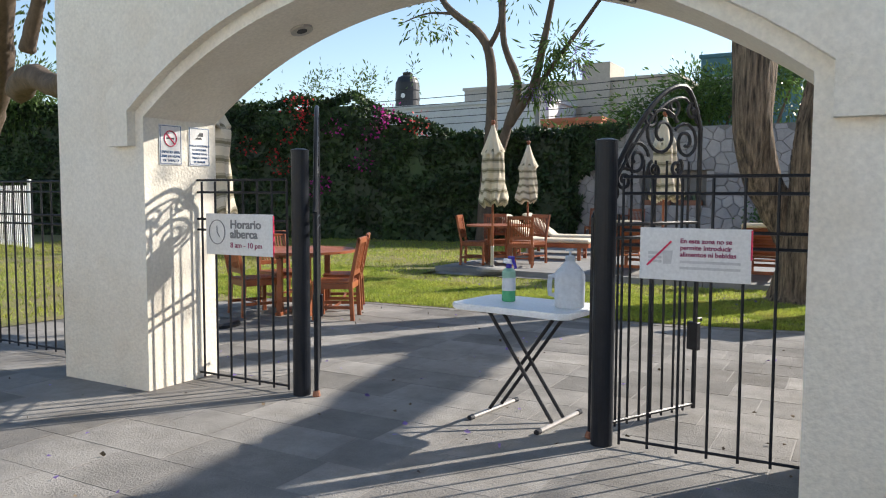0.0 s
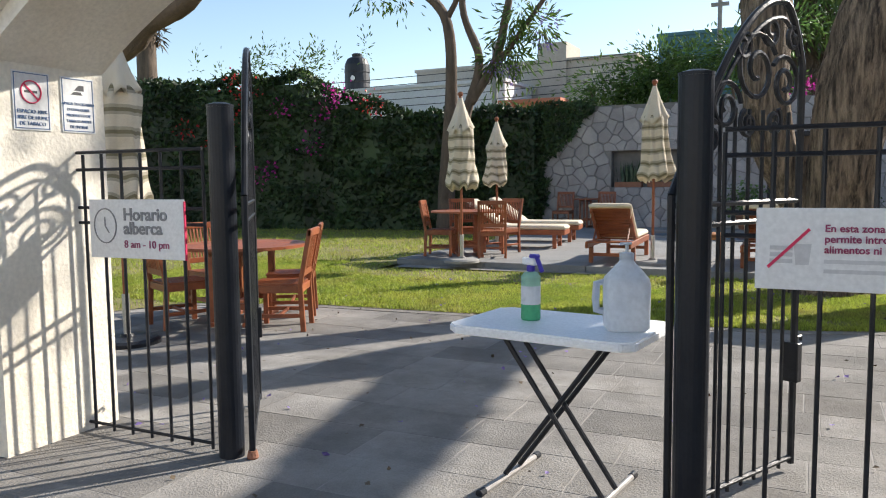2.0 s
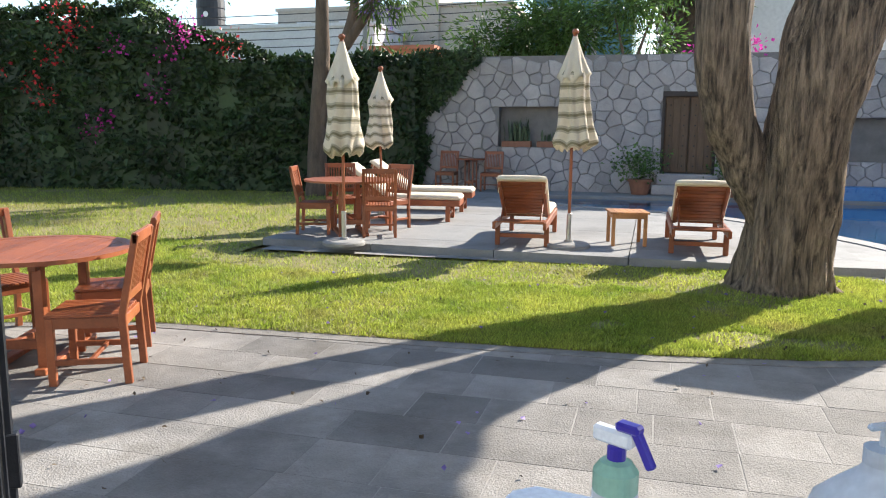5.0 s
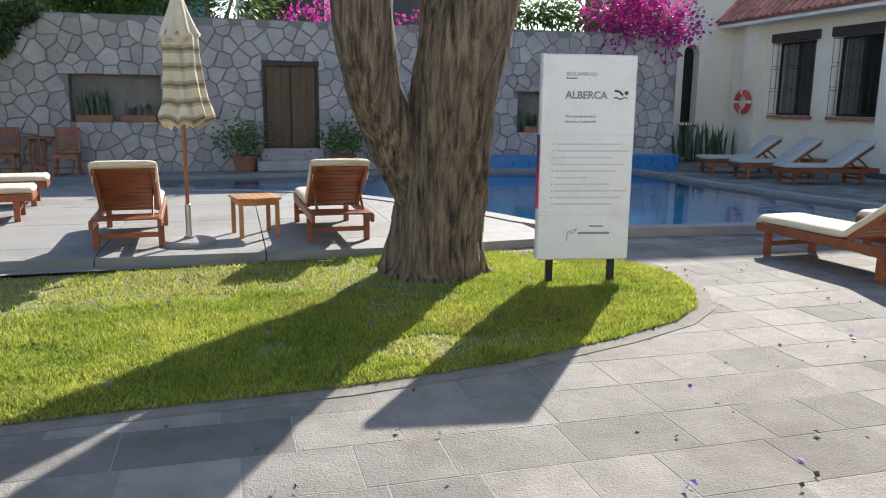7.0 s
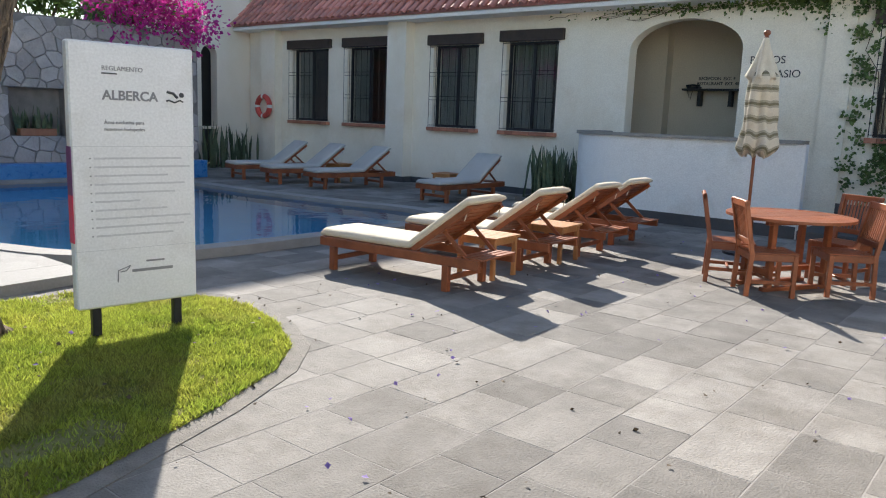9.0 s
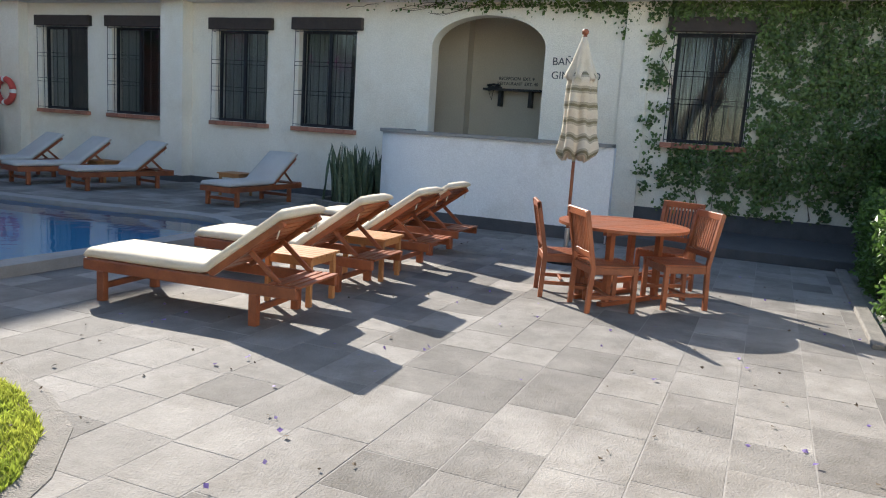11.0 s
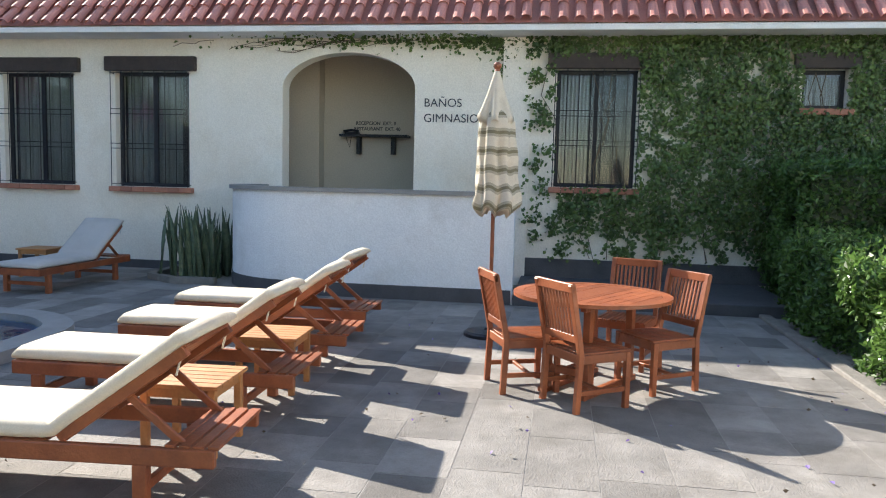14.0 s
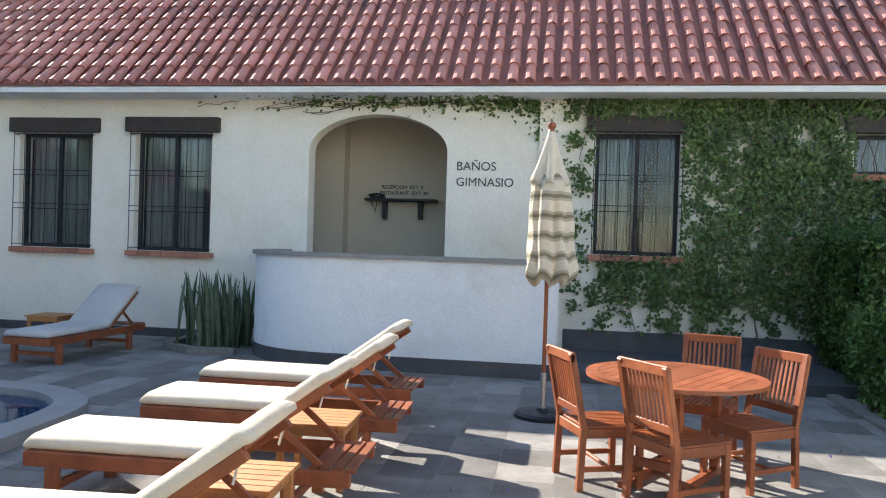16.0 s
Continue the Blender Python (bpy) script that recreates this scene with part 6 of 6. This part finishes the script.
# shrubs and flowering growth behind the stone wall
for k, (c, mt, n, sp) in enumerate((((-6.6, 25, 4.3), LEAF_TREE, 900, (0.9, 0.6, 0.55)), ((-4.2, 25.5, 4.5), LEAF_BOX, 1900, (1.0, 0.6, 0.6)), ((-2.6, 25, 4.7), LEAF_BOX, 1300, (0.7, 0.5, 0.5)), ((-5.2, 25.2, 3.9), LEAF_BOX, 900, (0.8, 0.5, 0.4)),
                                    ((5.6, 23.5, 3.9), LEAF_TREE, 900, (0.9, 0.3, 0.3)), ((-25.2, 15.6, 4.5), LEAF_TREE, 3600, (1.5, 0.8, 0.8)))):
    s = thing("garden_shrub", "leafy green shrub showing above the stone wall", "shrub", "shrubs behind the wall")
    limb([(c[0], c[1], 0), (c[0] + 0.1, c[1], c[2] * 0.6), (c[0] - 0.3, c[1], c[2])], [0.07, 0.05, 0.02], BARK_D, s, "stem", k, 8, 0.02)
    limb([(c[0], c[1], c[2] * 0.5), (c[0] + 0.5, c[1], c[2] * 0.85), (c[0] + 0.8, c[1], c[2] + 0.2)], [0.05, 0.04, 0.015], BARK_D, s, "stem", k, 8, 0.02)
    crown(s, [c] * 1 + [(c[0] + g.normal() * sp[0], c[1], c[2] + g.normal() * sp[2] * 0.7) for _ in range(5)], n // 3, tuple(0.55 * q for q in sp), 0.17, mt, 40 + k)
bg = thing("bougainvillea", "magenta bougainvillea spilling over the stone wall", "shrub")
limb([(7.4, 22.3, 0), (7.3, 22.2, 2.4), (7.4, 21.8, 3.6)], [0.06, 0.05, 0.02], BARK_D, bg, "stem", 1, 8, 0.02)
crown(bg, [(6.3 + 0.38 * i + g.normal() * 0.15, 21.5, 3.55 + g.normal() * 0.2) for i in range(6)] + [(7.6, 21.5, 4.1), (7.0, 21.6, 4.0), (8.0, 21.3, 3.3)], 330, (0.26, 0.2, 0.22), 0.10, PETAL_M, 51, name="blossom", droop=0.2, slim=0.8)
crown(bg, [(6.0 + 0.5 * i, 21.6, 3.6) for i in range(5)], 120, (0.3, 0.2, 0.25), 0.13, LEAF_BOX, 52, name="foliage")
bg2 = thing("bougainvillea", "small magenta bougainvillea above the stone wall", "shrub")
crown(bg2, [(-0.6, 21.8, 3.4), (-0.2, 21.8, 3.5), (0.3, 21.8, 3.4), (2.0, 21.8, 3.35)], 110, (0.2, 0.15, 0.13), 0.10, PETAL_M, 53, name="blossom", droop=0.2, slim=0.8)
limb([(-0.2, 22.0, 0), (-0.2, 21.9, 3.4)], [0.04, 0.02], BARK_D, bg2, "stem", 1, 8, 0.02)

# ivy on the house
iv = thing("wall_ivy", "dark ivy climbing over the house wall and eave", "creeper")
ip = []
while len(ip) < 32000:
    yy, z = g.uniform(2.2, 8.42), g.uniform(0.42, 3.9)
    if any(a[1] - 0.02 < yy < a[0] + 0.02 and a[2] - 0.02 < z < a[3] + 0.16 for a in (WIN5, WIN6)):
        continue
    dens = 0.62 + 0.45 * noise.noise(Vector((yy * 1.3, z * 1.3, 2.0))) + 1.0 * noise.noise(Vector((yy * 4.6, z * 4.6, 5.0)))
    dens += 0.3 * min(1, (7.2 - yy) * 0.3) - (0.4 if z < 0.95 else 0) * min(1, (0.95 - z) * 3) - (0.3 if yy > 7.9 else 0)
    if z > 3.6:
        dens += 0.3
    if g.random() < dens:
        ip.append((HX - 0.05 - abs(g.normal()) * 0.05, yy, z))
for k in range(900):
    yy = 8.4 + abs(g.normal()) * 2.0
    z = 3.80 - abs(g.normal()) * 0.10 - 0.05 * max(0, 10 - yy)
    if yy < 14.6:
        ip.append((EX + 0.2 + g.random() * 0.3 if z > 3.74 else HX - 0.04, yy, z))
for k in range(90):
    ip.append((HX - 0.04, 8.75 + g.normal() * 0.12, 3.2 + g.random() * 0.5))
v, f = leaves(ip, 0.062, flat=(1, 0, 0), seed=8, slim=0.8)
pieces("foliage", v, f, LEAF_IVY, iv)
for k in range(16):
    y0_, z0_ = g.uniform(8.6, 13.5), 3.72
    pts = [(HX - 0.02, y0_, z0_)]
    for s in range(6):
        pts.append((HX - 0.02, pts[-1][1] + g.uniform(0.05, 0.22), pts[-1][2] + g.uniform(-0.06, 0.035)))
    part("runner", tube(bmesh.new(), pts, 0.005, 4), DRY, iv)
for k in range(14):
    y0_ = g.uniform(3.0, 8.2)
    pts = [(HX - 0.02, y0_, 0.45)]
    for s in range(8):
        pts.append((HX - 0.02, pts[-1][1] + g.normal() * 0.12, pts[-1][2] + 0.35))
    part("runner", tube(bmesh.new(), pts, 0.007, 4), DRY, iv)

hedge("clipped_hedge", "low clipped green box hedge beside the paving", [(10.25, 5.12), (6.2, 5.08)], lambda x: 0.98, 2.2, 9000, 0.075, LEAF_BOX, 61)
hedge("clipped_hedge", "end face of the tall clipped hedge by the house", [(11.95, 4.85), (10.45, 4.85)], lambda x: 1.9, 1.6, 6000, 0.075, LEAF_BOX, 62)
hp = np.stack([np.full(2600, 10.27) + g.normal(size=2600) * 0.05, g.uniform(3.0, 5.1, 2600), g.uniform(0, 1.0, 2600)], 1)
v, f = leaves(hp, 0.075, seed=63)
pieces('hedge_end', v, f, LEAF_BOX, bpy.data.objects['clipped_hedge'])
hp = np.stack([np.full(3000, 10.43) + g.normal(size=3000) * 0.05, g.uniform(3.2, 4.9, 3000), g.uniform(0.8, 1.92, 3000)], 1)
v, f = leaves(hp, 0.075, seed=64)
pieces('hedge_end', v, f, LEAF_BOX, bpy.data.objects['clipped_hedge.001'])
solid("hedge_kerb", boxbm(5.8, 5.24, 0, 10.0, 5.38, 0.05, 0.01), CURB, "pale cement kerb along the clipped hedge", "kerb", kind="structure")

# side fence of the next garden
wf = thing("white_fence", "white iron garden fence across the lawn", "fence")
for i in range(46):
    part("bar", tube(bmesh.new(), [(-24 + 0.13 * i, 13.0 - 0.03 * i, 0.02), (-24 + 0.13 * i, 13.0 - 0.03 * i, 1.6)], 0.012, 5), WHITE_PLASTIC, wf)
for z in (0.15, 1.5):
    part("rail", tube(bmesh.new(), [(-24, 13.0, z), (-18.1, 11.62, z)], 0.014, 5), WHITE_PLASTIC, wf)
part("post", lathe(bmesh.new(), [(0.05, 0), (0.05, 1.75)], 10, (-18.1, 11.62)), WHITE_PLASTIC, wf)


# ---- far buildings ----
def building(label, x0, x1, y, depth, h, material, wins=(), cap=True):
    b = thing("far_building", label, "building", "neighbouring buildings")
    part("wall", boxbm(x0, y, 0, x1, y + depth, h), material, b)
    if cap:
        part("parapet", boxbm(x0 - 0.1, y - 0.1, h, x1 + 0.1, y + depth, h + 0.18), material, b)
    for wx0, wx1, z0, z1 in wins:
        w = part("window", boxbm(wx0, y - 0.05, z0, wx1, y - 0.003, z1), BLDG_WHITE, b)
        part("pane", boxbm(wx0 + 0.1, y - 0.07, z0 + 0.1, wx1 - 0.1, y - 0.052, z1 - 0.1), DARKROOM, w)
    return b


building("long white neighbouring building with a flat roof", -31, -15.4, 40, 8, 6.6, BLDG_WHITE)
building("beige flat-roofed building behind", -23, -9.4, 44.5, 8, 8.1, BLDG_BEIGE, [(-21.8, -20.9, 7.0, 7.5), (-19.2, -18.2, 7.0, 7.5), (-15, -13.5, 6.4, 7.3)])
building("small rooftop block on the beige building", -15.0, -13.3, 44.3, 3, 9.2, BLDG_BEIGE, cap=False)
building("terracotta painted house behind the hedge", -15.2, -11.8, 38, 5, 5.2, BLDG_ORANGE, [(-14.8, -14.0, 4.2, 4.9), (-13.4, -12.7, 4.2, 4.9)])
building("teal building with a flat roof", -8.1, -3.0, 44, 7, 8.9, BLDG_TEAL, [(-7.6, -6.2, 6.9, 7.8)])
building("white house with a green framed window", -1.8, 9.0, 35, 7, 7.2, BLDG_WHITE, [(-1.0, 1.5, 4.4, 6.2), (4.0, 6.0, 4.4, 6.0)])
tk = thing("water_tank", "black plastic rooftop water tank", "tank", "", pose(-25.5, 41.5, 6.78))
part("body", lathe(bmesh.new(), [(0.75, 0), (0.78, 0.1), (0.75, 0.5), (0.78, 0.55), (0.75, 1.1), (0.78, 1.15), (0.75, 1.6), (0.6, 1.95), (0.3, 2.1)], 24), TANK, tk)
part("lid", lathe(bmesh.new(), [(0.3, 2.1), (0.32, 2.25), (0.2, 2.3)], 16), TANK, tk)
part("logo", lathe(bmesh.new(), [(0.15, 0), (0.15, 0.02)], 12), SIGN_WHITE, tk).matrix_basis = pose(0.15, -0.77, 0.75, 90, 0, 0)
up = thing("utility_pole", "concrete utility pole with cables", "pole")
part("pole", lathe(bmesh.new(), [(0.16, 0), (0.11, 7.4)], 10, (-13.2, 33)), CONCRETE, up)
for k in range(5):
    pts = [(-35 + 30 * s + 0, 33.0, 4.7 + 0.33 * k + 0.6 * (s - 0.5) ** 2 * 4 * 0.4 + 0.25 * s) for s in [i / 14 for i in range(15)]]
    part("cable", tube(bmesh.new(), pts, 0.022, 4), WIRE, up)
up2 = thing("utility_pole", "distant utility pole above the roofs", "pole")
part("pole", lathe(bmesh.new(), [(0.14, 0), (0.10, 10.2)], 10, (-4.6, 40)), CONCRETE, up2)
part("crossarm", boxbm(-5.0, 39.9, 9.4, -4.2, 40.1, 9.55), CONCRETE, up2)

# ---- lawn grass ----
g = np.random.default_rng(77)


def grass(name, x0, x1, y0, y1, n, h):
    v, f = [], []
    while len(f) < n:
        x, y = g.uniform(x0, x1), g.uniform(y0, y1)
        if not inside(x, y, ISLAND):
            continue
        bare = noise.noise(Vector((x * 0.5, y * 0.5, 4))) + 0.35 * noise.noise(Vector((x * 2.3, y * 2.3, 1)))
        if y > 10.4 and x < -0.9 and x > -7:
            bare -= 0.55 * min(1, (y - 10.4) / 0.7)
        if bare < -0.30 and g.random() < 0.82:
            continue
        tuft = 1 + 0.7 * noise.noise(Vector((x * 5, y * 5, 7)))
        if math.hypot(x + 0.42, y - 11.12) < 0.55:
            continue
        a, hh, w = g.uniform(0, 6.28), h * tuft * g.uniform(0.5, 1.3), g.uniform(0.004, 0.008)
        lx, ly = g.normal() * hh * 0.55, g.normal() * hh * 0.55
        k = len(v)
        v += [(x - w * math.cos(a), y - w * math.sin(a), 0.01), (x + w * math.cos(a), y + w * math.sin(a), 0.01), (x + lx, y + ly, 0.012 + hh)]
        f.append((k, k + 1, k + 2))
    pieces(name, v, f, BLADE, lawn, "stuff", "short sunlit grass")


grass("grass", -3.6, 1.9, 8.0, 12.0, 130000, 0.033)
grass("grass_far", -9.5, -3.6, 7.6, 12.0, 85000, 0.036)
grass("grass_side", -20, -6.7, 4.4, 19.5, 70000, 0.06)

# fallen blossom and leaves
lv, lf = [], []
for nm, mt, n, size, seed in (("fallen_blossom", PETAL_V, 260, 0.035, 81), ("fallen_leaves", DRY, 420, 0.03, 82)):
    gg = np.random.default_rng(seed)
    pts = []
    while len(pts) < n:
        x, y = gg.uniform(-5.5, 8.5), gg.uniform(1.0, 11.5)
        if not (1.9 < x and 11 < y):
            pts.append((x, y, 0.02 if not inside(x, y, ISLAND) else 0.05))
    v, f = leaves(pts, size, flat=(0, 0, 1), seed=seed, slim=0.8)
    pieces(nm, v, f, mt, None, "stuff", "scattered fallen jacaranda petals" if mt is PETAL_V else "scattered dry leaves on the paving", "litter")

# ---- paving stones ----
pav = thing("paving", "grey stone paving with pale mortar joints", "paving", kind="structure")
rng = random.Random(12)
unit = {}
far_v, far_f = [], []
near = 0


def stone_mesh(w, d):
    key = (round(w, 2), round(d, 2))
    if key not in unit:
        bm = boxbm(0.0028, 0.0028, -0.03, w - 0.0028, d - 0.0028, 0.0)
        tops = [e for e in bm.edges if all(v.co.z > -0.001 for v in e.verts)]
        bmesh.ops.bevel(bm, geom=tops, offset=0.0025, segments=1, affect='EDGES')
        unit[key] = finish("paving_stone", bm, TILE)
    return unit[key]


y = -5.56
while y < 24.0:
    d = 0.41
    x = -10.4 + rng.choice((0, 0.2, 0.4))
    while x < 12.0:
        w = rng.choice((0.41, 0.41, 0.5, 0.6, 0.6, 0.8))
        cx, cy = x + w / 2, y + d / 2
        corners = [(x, y), (x + w, y), (x + w, y + d), (x, y + d)]
        ok = (cy < 8.9 or x > 0.2) and x + w < 12.05 and not all(inside(*p, ISLAND) for p in corners) and not any(inside(*p, POOL) for p in corners)
        if ok:
            z = 0.0045 + rng.uniform(-0.0007, 0.0007)
            if near < 300 and -3.2 < x < 3.6 and 3.6 < y < 10.4:
                ob = new("paving_stone", stone_mesh(w, d))
                ob.parent = pav
                ob.matrix_basis = pose(x, y, z, rng.uniform(-0.08, 0.08), rng.uniform(-0.08, 0.08), 0)
                near += 1
            else:
                k = len(far_v)
                e = 0.0028
                far_v += [(x + e, y + e, -0.02), (x + w - e, y + e, -0.02), (x + w - e, y + d - e, -0.02), (x + e, y + d - e, -0.02), (x + e, y + e, z), (x + w - e, y + e, z), (x + w - e, y + d - e, z), (x + e, y + d - e, z)]
                far_f += [(k + 4, k + 5, k + 6, k + 7), (k, k + 1, k + 5, k + 4), (k + 1, k + 2, k + 6, k + 5), (k + 2, k + 3, k + 7, k + 6), (k + 3, k, k + 4, k + 7)]
        x += w
    y += d
pieces("paving_stones", far_v, far_f, TILE_FAR, pav, "stuff", "further grey paving stones")
